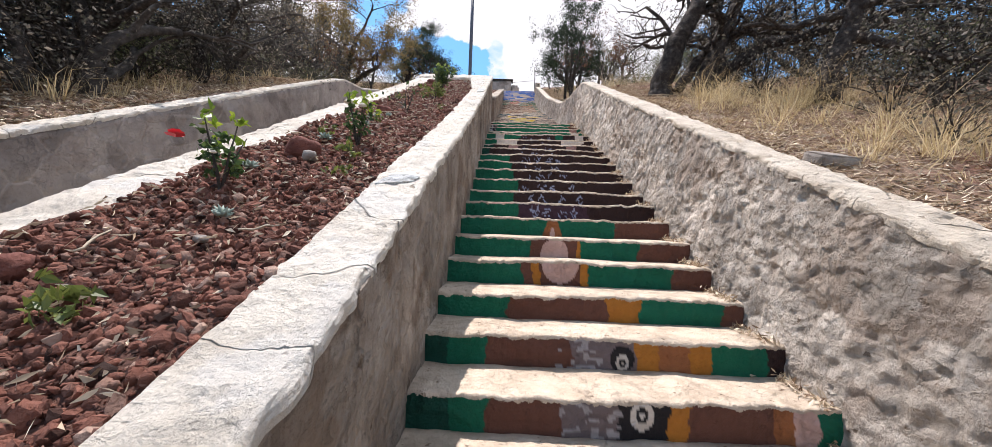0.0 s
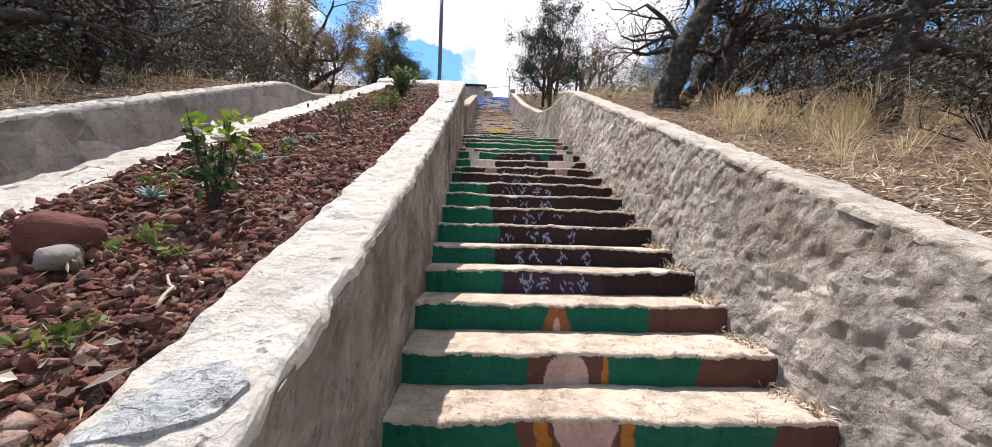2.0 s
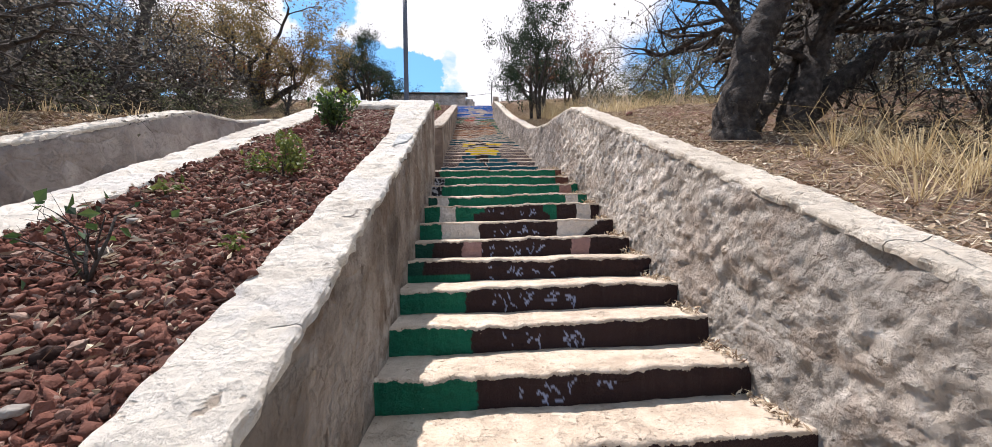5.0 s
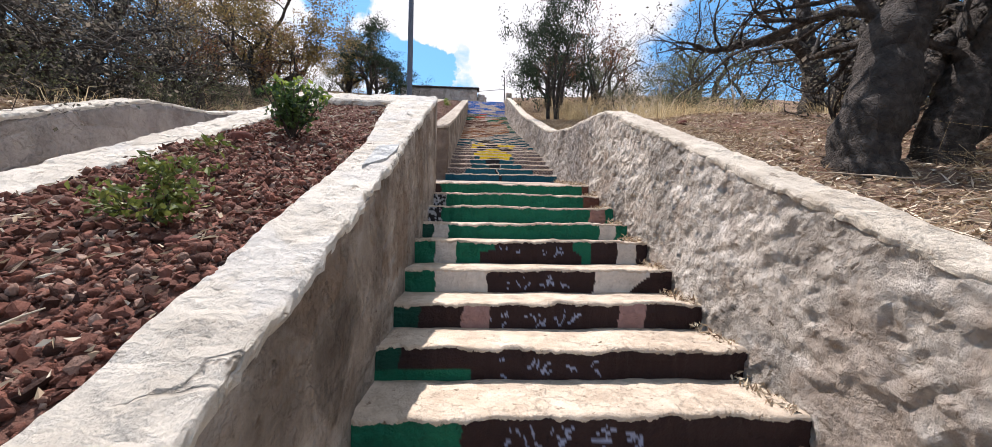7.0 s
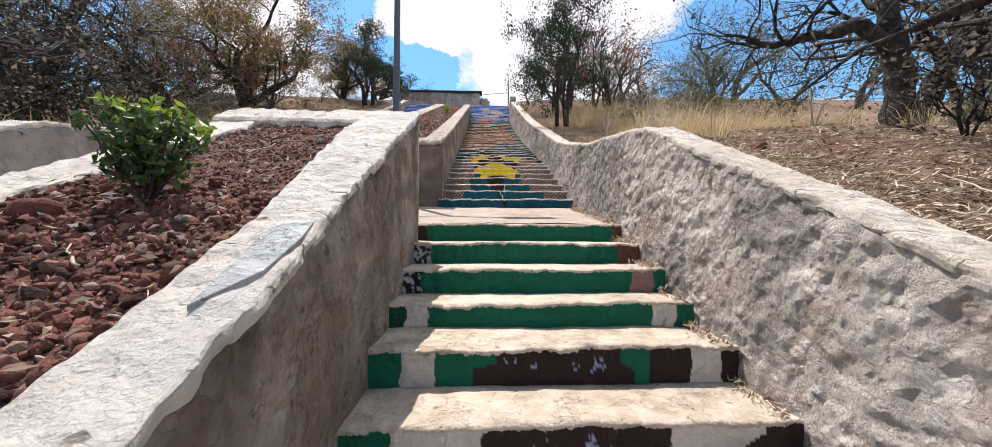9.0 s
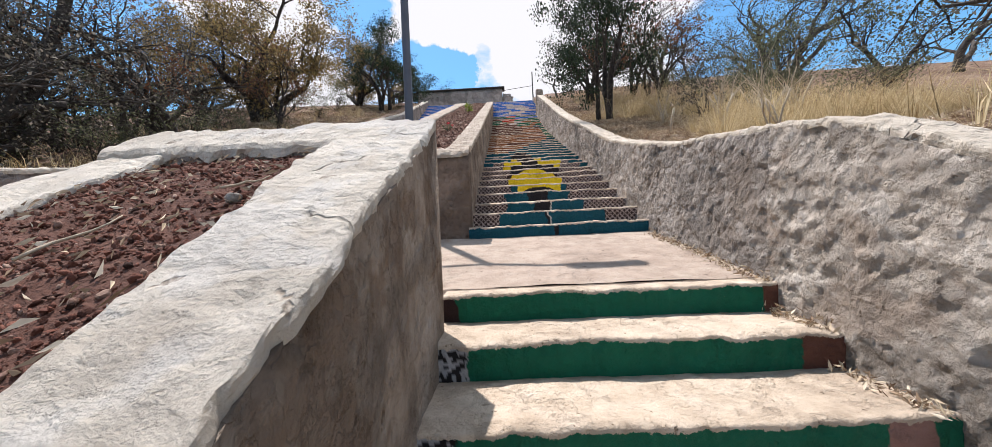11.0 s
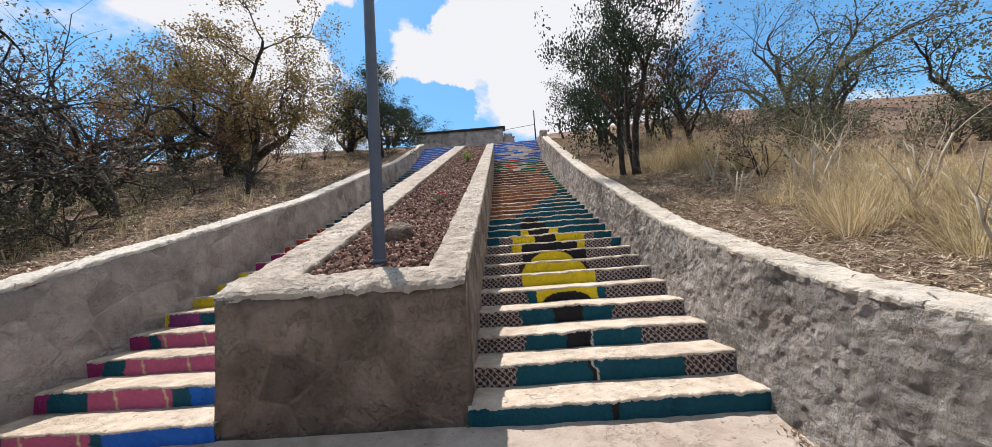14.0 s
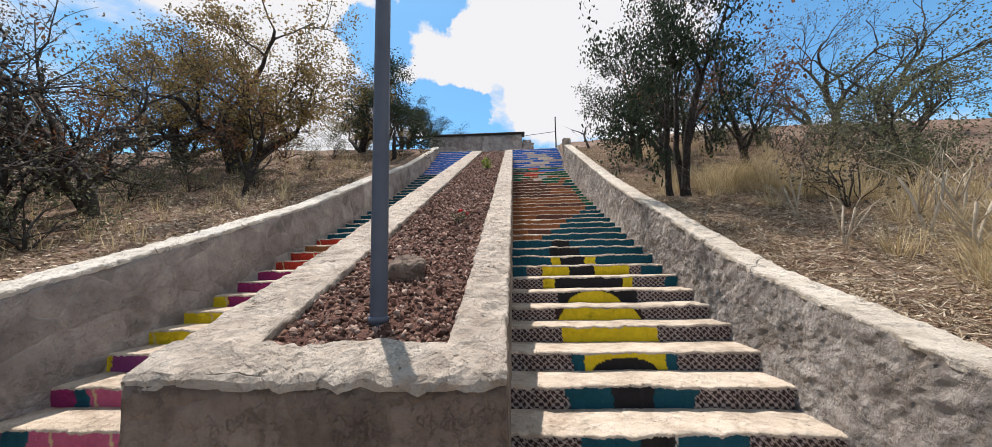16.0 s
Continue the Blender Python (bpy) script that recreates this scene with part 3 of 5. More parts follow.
def riser_colours(u, v, width, table, number, flight):
    """Paint over a riser: u runs across the width 0..1, v up the riser 0..1."""
    n = len(u)
    out = np.zeros((n, 4))
    p3 = np.stack([u * 9, v * 2 + number * 3.1, u * 0], 1)
    uu = u + 0.012 * vnoise(p3, 4) + 0.005 * vnoise(p3 * 4, 9)
    x, z = u * width, v * 0.16
    d1, d2 = (x * 0.9 + z * 1.1) / 0.055, (x * 0.9 - z * 1.1) / 0.055
    lattice = (np.abs(d1 - np.round(d1)) < 0.12) | (np.abs(d2 - np.round(d2)) < 0.12)
    edges = [a for a, c in table] + [9]
    for (a, c), b in zip(table, edges[1:]):
        m = (uu >= a) & (uu < b) if a > 0 else (uu < b)
        if c == "lat":
            out[m, :3] = DARKB
            out[m & lattice, :3] = (0.44, 0.36, 0.33)
        else:
            out[m, :3] = c
    if flight == "low":
        if number in (1, 2):
            cu, r = (0.555, 0.075) if number == 1 else (0.565, 0.05)
            cv = 0.68 if number == 1 else 0.36
            d = np.hypot(x - cu * width, z - cv * 0.16)
            out[np.hypot((x - cu * width) * 0.9, z - 0.45 * 0.16) < r * 1.2, :3] = BLACK
            out[(d < r * 0.74) & (d > r * 0.38), :3] = WHITE
            out[d < r * 0.16, :3] = WHITE
            m = (uu > 0.36) & (uu < 0.5) & (vnoise(p3 * np.array([6, 5, 1]), 3) > 0.25)
            out[m, :3] = (0.36, 0.33, 0.33)
        if number == 4:
            out[((u - 0.437) / 0.072) ** 2 + ((v - 1.0) / 0.80) ** 2 < 1, :3] = PINK
        if number == 5:
            out[((u - 0.437) / 0.060) ** 2 + ((v - 0.30) / 0.68) ** 2 < 1, :3] = PINK
        if number == 6:
            out[(np.abs(u - 0.45) > 0.055 - 0.035 * v) & (u > .39) & (u < .51), :3] = GREEN
            out[((u - 0.45) / 0.012) ** 2 + ((v - 0.1) / 0.5) ** 2 < 1, :3] = PINK
        if 7 <= number <= 16:
            r = np.random.default_rng(number * 31)
            for centre in (0.36, 0.44, 0.53, 0.61):
                centre += r.uniform(-0.03, 0.03)
                for k in range(r.integers(2, 9)):
                    c0, v0 = centre + r.normal() * 0.014, r.uniform(0.25, 0.72)
                    a, ln, bow = r.uniform(-1.3, 1.3), r.uniform(0.008, 0.028), r.uniform(-26, 26)
                    du, dv = (u - c0) * width, (v - v0) * 0.16
                    along, across = du * math.cos(a) + dv * math.sin(a), -du * math.sin(a) + dv * math.cos(a)
                    out[(np.abs(along) < ln) & (np.abs(across - bow * along ** 2) < 0.0045), :3] = SCRIB
        if number == 13:
            out[(uu < 0.24) & (v < 0.45), :3] = GREEN
        if number == 16:
            out[(u > .28) & (u < .72) & (v < 0.62 + 0.25 * vnoise(p3 * 2, 6)), :3] = DARKB
        if number in (18, 19):
            m = (uu < 0.08) & (vnoise(p3 * np.array([10, 6, 1]), 8) < 0.1)
            out[m, :3] = BLACK
        if number == 15:
            out[u > .84 + .13 * np.clip(v, 0, 1) ** 1.5, :3] = DARKB
    if flight == "up":
        if number == 1:
            out[(np.abs(uu - .47) < .012), :3] = BLACK
        if number in (2, 3):
            out[(np.abs(uu - (.465 if number == 2 else .50)) < .004), :3] = WHITE
        if number == 8:
            out[((u - .46) / .15) ** 2 + (v / .95) ** 2 < 1, :3] = YELLOW
        if number == 7:
            m = (out[:, 0] > 0.6) & (np.abs(u - .445) > .17 + .05 * (1 - v))
            out[m, :3] = DARKB
        if number == 5:
            out[((u - .46) / .13) ** 2 + ((v - .15) / .6) ** 2 < 1, :3] = BLACK
    if flight == "left":
        seam = np.abs(((u * 4.3 + number * .37 + 0.1 * v) % 1) - 0.5) < 0.025
        m = seam & (out[:, 0] > 0.3)
        out[m, :3] = (0.6, 0.45, 0.25)
    out[:, 3] = np.clip((1.03 - v) * 5.0, 0.0, 1.0)
    return out


def step(name, x0, x1, y, z, y_next, z_below, table, number, flight, parent, cols=120, rows=13):
    """One cast step: front, worn nose, tread, back and underside as a closed block."""
    xs = np.linspace(x0 - 0.03, x1 + 0.03, cols)
    h = z - z_below
    prof = [(0.004 * (1 - k / rows), z_below - 0.03 + (h + 0.03 - 0.022) * k / rows, k / rows * 0.90) for k in range(rows + 1)]
    prof += [(0.002, z - 0.010, 0.97), (0.007, z - 0.003, 1.03), (0.016, z, 1.1)]
    depth = y_next - y + 0.03
    prof += [(a * depth, z, 2.0) for a in (0.15, 0.3, 0.5, 0.7, 0.85, 1.0)]
    prof += [(depth, z_below - 0.08, 3.0), (0.0, z_below - 0.08, 3.0)]
    m = len(prof)
    pa = np.array(prof)
    X, K = np.meshgrid(xs, np.arange(m), indexing="ij")
    V = np.stack([X.ravel(), y + pa[K.ravel(), 0], pa[K.ravel(), 1]], 1)
    vv = pa[K.ravel(), 2]
    base = np.stack([V[:, 0], np.full(len(V), number * 1.7), np.full(len(V), 2.0 if flight == "left" else 5.0)], 1)
    near = np.where((vv > 0.75) & (vv < 1.5), 1.0, np.where(vv < 0.8, 0.5, 0.25))
    V[:, 1] += near * (0.016 * vnoise(base * np.array([2.2, 1, 1]), 1) + 0.011 * vnoise(base * np.array([11, 1, 1]), 2) + 0.005 * vnoise(base * np.array([34, 1, 1]), 12)) + np.where(vv < 1.05, 0.006 * vnoise(V * 14, 3), 0)
    V[:, 2] += np.where(vv > 0.5, near, 0) * (0.012 * vnoise(base * np.array([1.7, 1, 1]), 4) + 0.010 * vnoise(base * np.array([9, 1, 1]), 5) + 0.005 * vnoise(base * np.array([31, 1, 1]), 15)) + np.where((vv > 1.05) & (vv < 2.5), 0.006 * vnoise(V * 5, 6), 0)
    F = []
    for i in range(cols - 1):
        for k in range(m):
            k2 = (k + 1) % m
            F.append((i * m + k, (i + 1) * m + k, (i + 1) * m + k2, i * m + k2))
    F.append(tuple(range(m - 1, -1, -1)))
    F.append(tuple((cols - 1) * m + k for k in range(m)))
    F = [tuple(reversed(q)) for q in F]
    me = mesh_of(name, V, F, [M_STEP])
    col = np.zeros((len(V), 4))
    if table:
        u = (V[:, 0] - x0) / (x1 - x0)
        col = riser_colours(u, vv, x1 - x0, table, number, flight)
    at = me.color_attributes.new("paint", "FLOAT_COLOR", "POINT")
    at.data.foreach_set("color", col.astype(np.float32).ravel())
    return part(name, me, parent)


def flight_of(name, label, ys, zs, x0, x1, tables, flight, y_end, first=1, cols=200):
    top = tagged(holder(name), label, "stairs", kind="structure")
    for k, (y, z) in enumerate(zip(ys, zs)):
        y2 = ys[k + 1] if k + 1 < len(ys) else y_end
        zb = zs[k - 1] if k else z - (0.13 if flight != "low" else 0.173)
        number = k + first
        step("step", x0, x1 + (0.2 if y > 24.5 and x0 > -1 else 0), y, z, y2, zb, tables.get(number), number, flight, top, cols)
    return top


flight_of("stairs_lower", "concrete steps with a green, brown and pink mural on the risers", LOW_Y, LOW_Z, X_LEFT, X_RIGHT, LOWER, "low", 9.25, 1 - BELOW, 300)
flight_of("stairs_upper", "concrete steps with a teal, yellow and lattice mural on the risers", UP_Y, UP_Z, U_LEFT, U_RIGHT, UPPER, "up", TOP_Y + 0.6, 1, 230)
flight_of("stairs_left_lower", "plain concrete steps between two low walls", LOW_Y, LOW_Z, -3.86, -1.80, {}, "left", 9.25, 1 - BELOW, 30)
flight_of("stairs_left_upper", "concrete steps with pink, blue, yellow and red painted risers", UP_Y, UP_Z, -3.92, -2.06, LEFT, "left", TOP_Y + 0.6, 1, 120)


def slab(name, x0, x1, y0, z0, y1, z1, thick, m, label, category, cell=0.06, rough=0.006):
    nx_, ny_ = int((x1 - x0) / cell) + 2, int((y1 - y0) / cell) + 2
    X, Y = np.meshgrid(np.linspace(x0, x1, nx_), np.linspace(y0, y1, ny_))
    Z = z0 + (Y - y0) * (z1 - z0) / (y1 - y0)
    P = np.stack([X.ravel(), Y.ravel(), Z.ravel()], 1)
    P[:, 2] += rough * fbm(P, 4, 21, 3)
    i = (np.arange(ny_ - 1)[:, None] * nx_ + np.arange(nx_ - 1)[None, :]).ravel()
    F = np.stack([i, i + 1, i + nx_ + 1, i + nx_], 1).tolist()
    n = len(P)
    low = np.array([[x0, y0, z0 - thick], [x1, y0, z0 - thick], [x1, y1, z1 - thick], [x0, y1, z1 - thick]])
    c = [0, nx_ - 1, nx_ * ny_ - 1, nx_ * (ny_ - 1)]
    F += [[n + 3, n + 2, n + 1, n]] + [[c[b], c[a], n + a, n + b] for a, b in ((0, 1), (1, 2), (2, 3), (3, 0))]
    ob = part(name, mesh_of(name, np.concatenate([P, low]), F, [m]))
    return tagged(ob, label, category, kind="structure")


slab("landing", -3.9, 1.84, 9.235, 3.470, 11.09, 3.747, 0.3, M_LANDING, "bare beige concrete landing between two stair flights", "landing")
slab("terrace", -3.9, 1.9, TOP_Y + 0.58, TOP_Z - 0.004, 29.4, TOP_Z + 0.1, 0.4, M_LANDING, "pale concrete terrace at the head of the stairs", "terrace", 0.2)


# ---- walls ----
def sweep(ys, section, rough, freq, seed, ends=True, grit=0.0, fine=15.0):
    secs = [section(y) for y in ys]
    m = len(secs[0])
    V = np.array([(x, y, z) for y, s in zip(ys, secs) for x, z in s])
    V = V + np.stack([rough * fbm(V, freq, seed, 4), 0.3 * rough * fbm(V, freq, seed + 5, 3), 0.7 * rough * fbm(V, freq, seed + 9, 4)], 1)
    if grit:
        V = V + grit * np.stack([fbm(V, fine, seed + 21, 2), fbm(V, fine, seed + 22, 2), fbm(V, fine, seed + 23, 2)], 1)
    F = []
    for i in range(len(ys) - 1):
        for k in range(m):
            k2 = (k + 1) % m
            F.append((i * m + k, i * m + k2, (i + 1) * m + k2, (i + 1) * m + k))
    if ends:
        F.append(tuple(range(m - 1, -1, -1)))
        F.append(tuple((len(ys) - 1) * m + k for k in range(m)))
    return V, F


def wall(name, label, x0, x1, y0, y1, top, foot, material, lean0=0.0, lean1=0.0, rough=0.012, freq=5.0, seed=1, cell=0.05, coping=True, cap=0.05, proud=0.003, side_rows=18, grit=0.004, smooth=True, back_rows=0, fine=15.0, cement=None):
    """A wall along y with a thin cement coping; lean0/lean1 move the faces in at the top."""
    ys = np.linspace(y0, y1, max(2, int((y1 - y0) / cell)))
    x_start = x0 if callable(x0) else (lambda y: x0)

    def section(y):
        x0 = x_start(y)
        zt, zb = top(y) - (cap * 0.75 if coping else 0), foot(y)
        left = [(x0 + lean0 * (1 - k / side_rows) ** 1.0, zt + (zb - zt) * k / side_rows) for k in range(side_rows + 1)]
        n1 = back_rows or side_rows
        right = [(x1 - lean1 * k / n1, zb + (zt - zb) * k / n1) for k in range(n1 + 1)]
        across = [(x1 - lean1 + (x0 + lean0 - x1 + lean1) * a, zt) for a in (0.2, 0.4, 0.6, 0.8)]
        return left + right + across

    V, F = sweep(ys, section, rough, freq, seed, grit=grit, fine=fine)
    ob = tagged(part(name, mesh_of(name, V, F, [material], smooth=smooth)), label, "wall", kind="structure")
    if coping:
        def band(y):
            x0 = x_start(y)
            zt = top(y)
            a, b = x0 + lean0 - proud, x1 - lean1 + proud
            n = 11
            pts = [(a, zt - cap), (b, zt - cap), (b + 0.002, zt - cap * 0.5), (b - 0.003, zt - 0.008)]
            pts += [(b - 0.012 - (b - a - 0.024) * k / n, zt) for k in range(n + 1)]
            return pts + [(a + 0.003, zt - 0.008), (a - 0.002, zt - cap * 0.5)]

        V, F = sweep(np.linspace(y0, y1, int((y1 - y0) / min(cell, 0.025))), band, 0.008, 4.0, seed + 40, grit=0.010, fine=19.0)
        part("coping", mesh_of("coping", V, F, [cement or M_COPING], smooth=False), ob, "pale cracked cement coping")
    return ob


wall("wall_right", "rough grey rendered stone retaining wall beside the painted steps", 1.80, 2.21, -1.0, 9.2, lambda y: lerp_table(RIGHT_TOP, y), lambda y: slope_z(y), M_ROUGH, lean0=0.14, rough=0.017, freq=3.4, seed=2, cell=0.019, side_rows=56, back_rows=5, grit=0.0115, fine=17.0, smooth=False, cement=M_COPING_CREAM)
wall("wall_right_upper", "darker grey-brown rendered stone retaining wall beside the upper steps", 1.80, 2.21, 9.2, 24.5, lambda y: lerp_table(RIGHT_TOP, y), lambda y: slope_z(y), M_ROUGH_UP, lean0=0.14, rough=0.017, freq=3.4, seed=2, cell=0.03, side_rows=40, back_rows=5, grit=0.0115, fine=17.0, smooth=False, cement=M_COPING_CREAM)
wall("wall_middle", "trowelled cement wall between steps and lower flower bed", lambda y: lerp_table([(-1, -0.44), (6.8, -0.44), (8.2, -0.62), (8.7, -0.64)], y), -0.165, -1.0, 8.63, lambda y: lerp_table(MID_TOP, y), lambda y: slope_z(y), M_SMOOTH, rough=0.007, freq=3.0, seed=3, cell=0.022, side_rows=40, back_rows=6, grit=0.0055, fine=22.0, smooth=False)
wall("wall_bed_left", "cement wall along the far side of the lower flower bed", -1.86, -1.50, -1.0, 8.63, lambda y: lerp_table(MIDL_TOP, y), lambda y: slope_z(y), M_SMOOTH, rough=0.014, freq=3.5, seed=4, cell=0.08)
wall("wall_left", "shaded grey rendered stone wall along the outer stairs", -4.22, -3.88, -1.0, 27.3, lambda y: lerp_table(LEFT_TOP, y), lambda y: slope_z(y), M_STONEWALL, rough=0.012, freq=4, seed=5, cell=0.07)
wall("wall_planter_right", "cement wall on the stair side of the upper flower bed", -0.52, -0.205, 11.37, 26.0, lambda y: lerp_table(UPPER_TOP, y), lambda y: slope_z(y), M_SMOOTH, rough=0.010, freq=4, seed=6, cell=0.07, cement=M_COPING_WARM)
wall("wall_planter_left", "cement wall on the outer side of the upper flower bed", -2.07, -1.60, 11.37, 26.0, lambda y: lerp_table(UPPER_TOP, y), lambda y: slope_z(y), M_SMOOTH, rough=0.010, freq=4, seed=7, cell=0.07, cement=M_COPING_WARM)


def cross_wall(name, label, x0, x1, y0, y1, top, foot, material, seed, slope=0.42, cement=None):
    """A wall across the walk, with coping; faces look along y."""
    xs = np.linspace(x0, x1, int((x1 - x0) / 0.03))
    rows = 16

    def section(x):
        zt = top - 0.045
        a = [(y0, zt + (foot - zt) * k / rows) for k in range(rows + 1)]
        b = [(y1, foot + (zt - foot) * k / rows) for k in range(rows + 1)]
        return a + b + [(y1 + (y0 - y1) * s, zt) for s in (0.25, 0.5, 0.75)]

    V, F = sweep(xs, section, 0.010, 4.0, seed)
    V = V[:, [1, 0, 2]]
    V[:, 2] += np.where(V[:, 2] > top - 0.2, slope * (V[:, 1] - y0), 0)
    ob = tagged(part(name, mesh_of(name, V, [tuple(reversed(q)) for q in F], [material])), label, "wall", kind="structure")

    def band(x):
        a, b = y0 - 0.012, y1 + 0.01
        return [(a, top - 0.06), (b, top - 0.06), (b, top - 0.02), (b - 0.015, top)] + [(b + (a - b) * s, top + 0.004) for s in (0.1, 0.2, 0.3, 0.4, 0.5, 0.6, 0.7, 0.8, 0.9)] + [(a + 0.015, top), (a - 0.002, top - 0.02)]

    V, F = sweep(xs, band, 0.014, 4.0, seed + 3, grit=0.013, fine=18.0)
    V = V[:, [1, 0, 2]]
    V[:, 2] += slope * (V[:, 1] - y0)
    part("coping", mesh_of("coping", V, [tuple(reversed(q)) for q in F], [cement or M_COPING], smooth=False), ob, "pale cracked cement coping")
    return ob


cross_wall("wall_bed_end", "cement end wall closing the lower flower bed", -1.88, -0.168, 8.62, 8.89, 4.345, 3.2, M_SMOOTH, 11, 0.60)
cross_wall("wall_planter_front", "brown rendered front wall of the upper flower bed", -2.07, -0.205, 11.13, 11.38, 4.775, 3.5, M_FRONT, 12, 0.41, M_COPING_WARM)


# ---- flower beds ----
def bed(name, label, x0, x1, y0, y1, level, m, seed):
    nx_, ny_ = int((x1 - x0) / 0.04), int((y1 - y0) / 0.05)
    X, Y = np.meshgrid(np.linspace(x0, x1, nx_), np.linspace(y0, y1, ny_))
    P = np.stack([X.ravel(), Y.ravel(), X.ravel() * 0], 1)
    P[:, 2] = [level(x, y) for x, y in P[:, :2]]
    P[:, 2] += 0.03 * fbm(P, 2.2, seed, 3) + 0.012 * fbm(P, 12, seed + 2, 2)
    i = (np.arange(ny_ - 1)[:, None] * nx_ + np.arange(nx_ - 1)[None, :]).ravel()
    F = np.stack([i, i + 1, i + nx_ + 1, i + nx_], 1)
    ob = tagged(part(name, mesh_of(name, P, F, [m])), label, "soil", kind="structure")
    return ob


def low_bed(x, y):
    across = np.clip((x + 1.5) / 1.06, 0, 1)
    sag = 0.03 * math.sin(math.pi * across) * (1 if y < 7.6 else 0.3)
    return across * (lerp_table(MID_TOP, y) - 0.05) + (1 - across) * (lerp_table(BED_TOP, y) - 0.09) - sag


def up_bed(x, y):
    return lerp_table(UPPER_TOP, y) - 0.07


bed("soil_lower", "dark red soil under the volcanic gravel", -1.56, -0.40, -1.0, 8.62, low_bed, M_SOIL, 31)
bed("soil_upper", "brown red soil of the upper flower bed", -1.64, -0.48, 11.34, 26.0, up_bed, M_SOIL, 35)

ICO = bmesh.new()
bmesh.ops.create_icosphere(ICO, subdivisions=1, radius=1.0)
ICO.verts.ensure_lookup_table()
ICO_V = np.array([v.co for v in ICO.verts])
ICO_F = np.array([[v.index for v in f.verts] for f in ICO.faces])
ICO.free()


def rocks(name, label, places, sizes, m, seed):
    """Loose lumps, each of its own shape, in one mesh."""
    r = np.random.default_rng(seed)
    n = len(places)
    k = len(ICO_V)
    q = r.normal(size=(n, 3, 3))
    q = np.linalg.qr(q)[0]
    stretch = r.uniform(0.4, 1.45, (n, 1, 3)) * np.array([1.0, 1.0, 0.75])
    wob = 1 + r.uniform(-0.45, 0.38, (n, k, 1))
    V = np.einsum("nkj,nji->nki", ICO_V[None] * wob * stretch, q) * np.asarray(sizes)[:, None, None] + np.asarray(places)[:, None, :]
    F = (ICO_F[None] + (np.arange(n) * k)[:, None, None]).reshape(-1, 3)
    me = mesh_of(name, V.reshape(-1, 3), F, [m])
    me.polygons.foreach_set("use_smooth", np.repeat(r.random(n) < 0.45, len(ICO_F)))
    ob = part(name, me)
    return tagged(ob, label, "gravel", kind="stuff")


def bed_lumps(n, x0, x1, y0, y1, level, sizes, seed, power=2.2, soil=31):
    r = np.random.default_rng(seed)
    x, y = r.uniform(x0, x1, n), r.uniform(y0, y1, n)
    s = sizes[0] + (sizes[1] - sizes[0]) * r.random(n) ** power
    z = np.array([level(a, b) for a, b in zip(x, y)])
    P = np.stack([x, y, z], 1)
    z += 0.03 * fbm(P, 2.2, soil, 3) + 0.012 * fbm(P, 12, soil + 2, 2)
    s = np.where((y > 7.2) & (y < 9), s * 0.5, s)
    z += s * 0.35
    return np.stack([x, y, z], 1), s


pl, sz = bed_lumps(56000, -1.52, -0.43, -0.2, 8.6, low_bed, (0.004, 0.026), 131, 3.4)
rocks("volcanic_gravel", "loose red volcanic gravel covering the lower flower bed", pl, sz, M_GRAVEL, 5)
pl, sz = bed_lumps(30000, -1.60, -0.52, 11.4, 25.9, up_bed, (0.006, 0.03), 135, 2.8, 35)
rocks("soil_clods", "brown clods and pebbles on the upper flower bed", pl, sz, M_CLOD, 6)


# ---- light pole ----
def street_lamp(x, y, z, top):
    ob = tagged(holder("street_lamp", (x, y, z)), "slim blue-grey steel light pole standing in the upper bed", "street lamp")
    h = top - z
    part("pole", mesh_of("pole", *tube([(0, 0, -0.35), (0, 0, 0), (0, 0, h * 0.5), (0, 0, h)], [0.056, 0.056, 0.052, 0.046], 20), [M_POLE]), ob)
    part("collar", mesh_of("collar", *tube([(0, 0, 0.02), (0, 0, 0.05), (0, 0, 0.06)], [0.068, 0.068, 0.058], 20), [M_POLE]), ob)
    part("arm", mesh_of("arm", *tube([(-0.45, 0, h - 0.08), (0, 0, h - 0.06), (0.75, -0.1, h)], [0.03, 0.032, 0.03], 10), [M_POLE]), ob)
    v, f = rounded_box((0.62, 0.17, 0.09), (0.92, -0.12, h + 0.01), 0.035)
    part("lamp_head", mesh_of("lamp_head", v, f, [M_LAMP]), ob, "grey metal lamp head")
    return ob


street_lamp(-1.035, 11.74, up_bed(-1.035, 11.74) - 0.02, 8.75)


def stone(name, label, x, y, z, size, m, seed, category="stone"):
    bm = bmesh.new()
    bmesh.ops.create_icosphere(bm, subdivisions=3, radius=1.0)
    V = np.array([v.co for v in bm.verts])
    F = [[v.index for v in f.verts] for f in bm.faces]
    bm.free()
    V = np.sign(V) * np.abs(V) ** 0.75
    V = V * (1 + 0.20 * fbm(V + seed, 1.2, seed, 2) + 0.07 * fbm(V + seed, 4.5, seed + 2, 2))[:, None] * np.array(size) / 2
    ob = part(name, mesh_of(name, V, F, [m]))
    ob.location = (x, y, z + size[2] * 0.3)
    ob.rotation_euler = (0, 0, seed * 1.3)
    return tagged(ob, label, category)


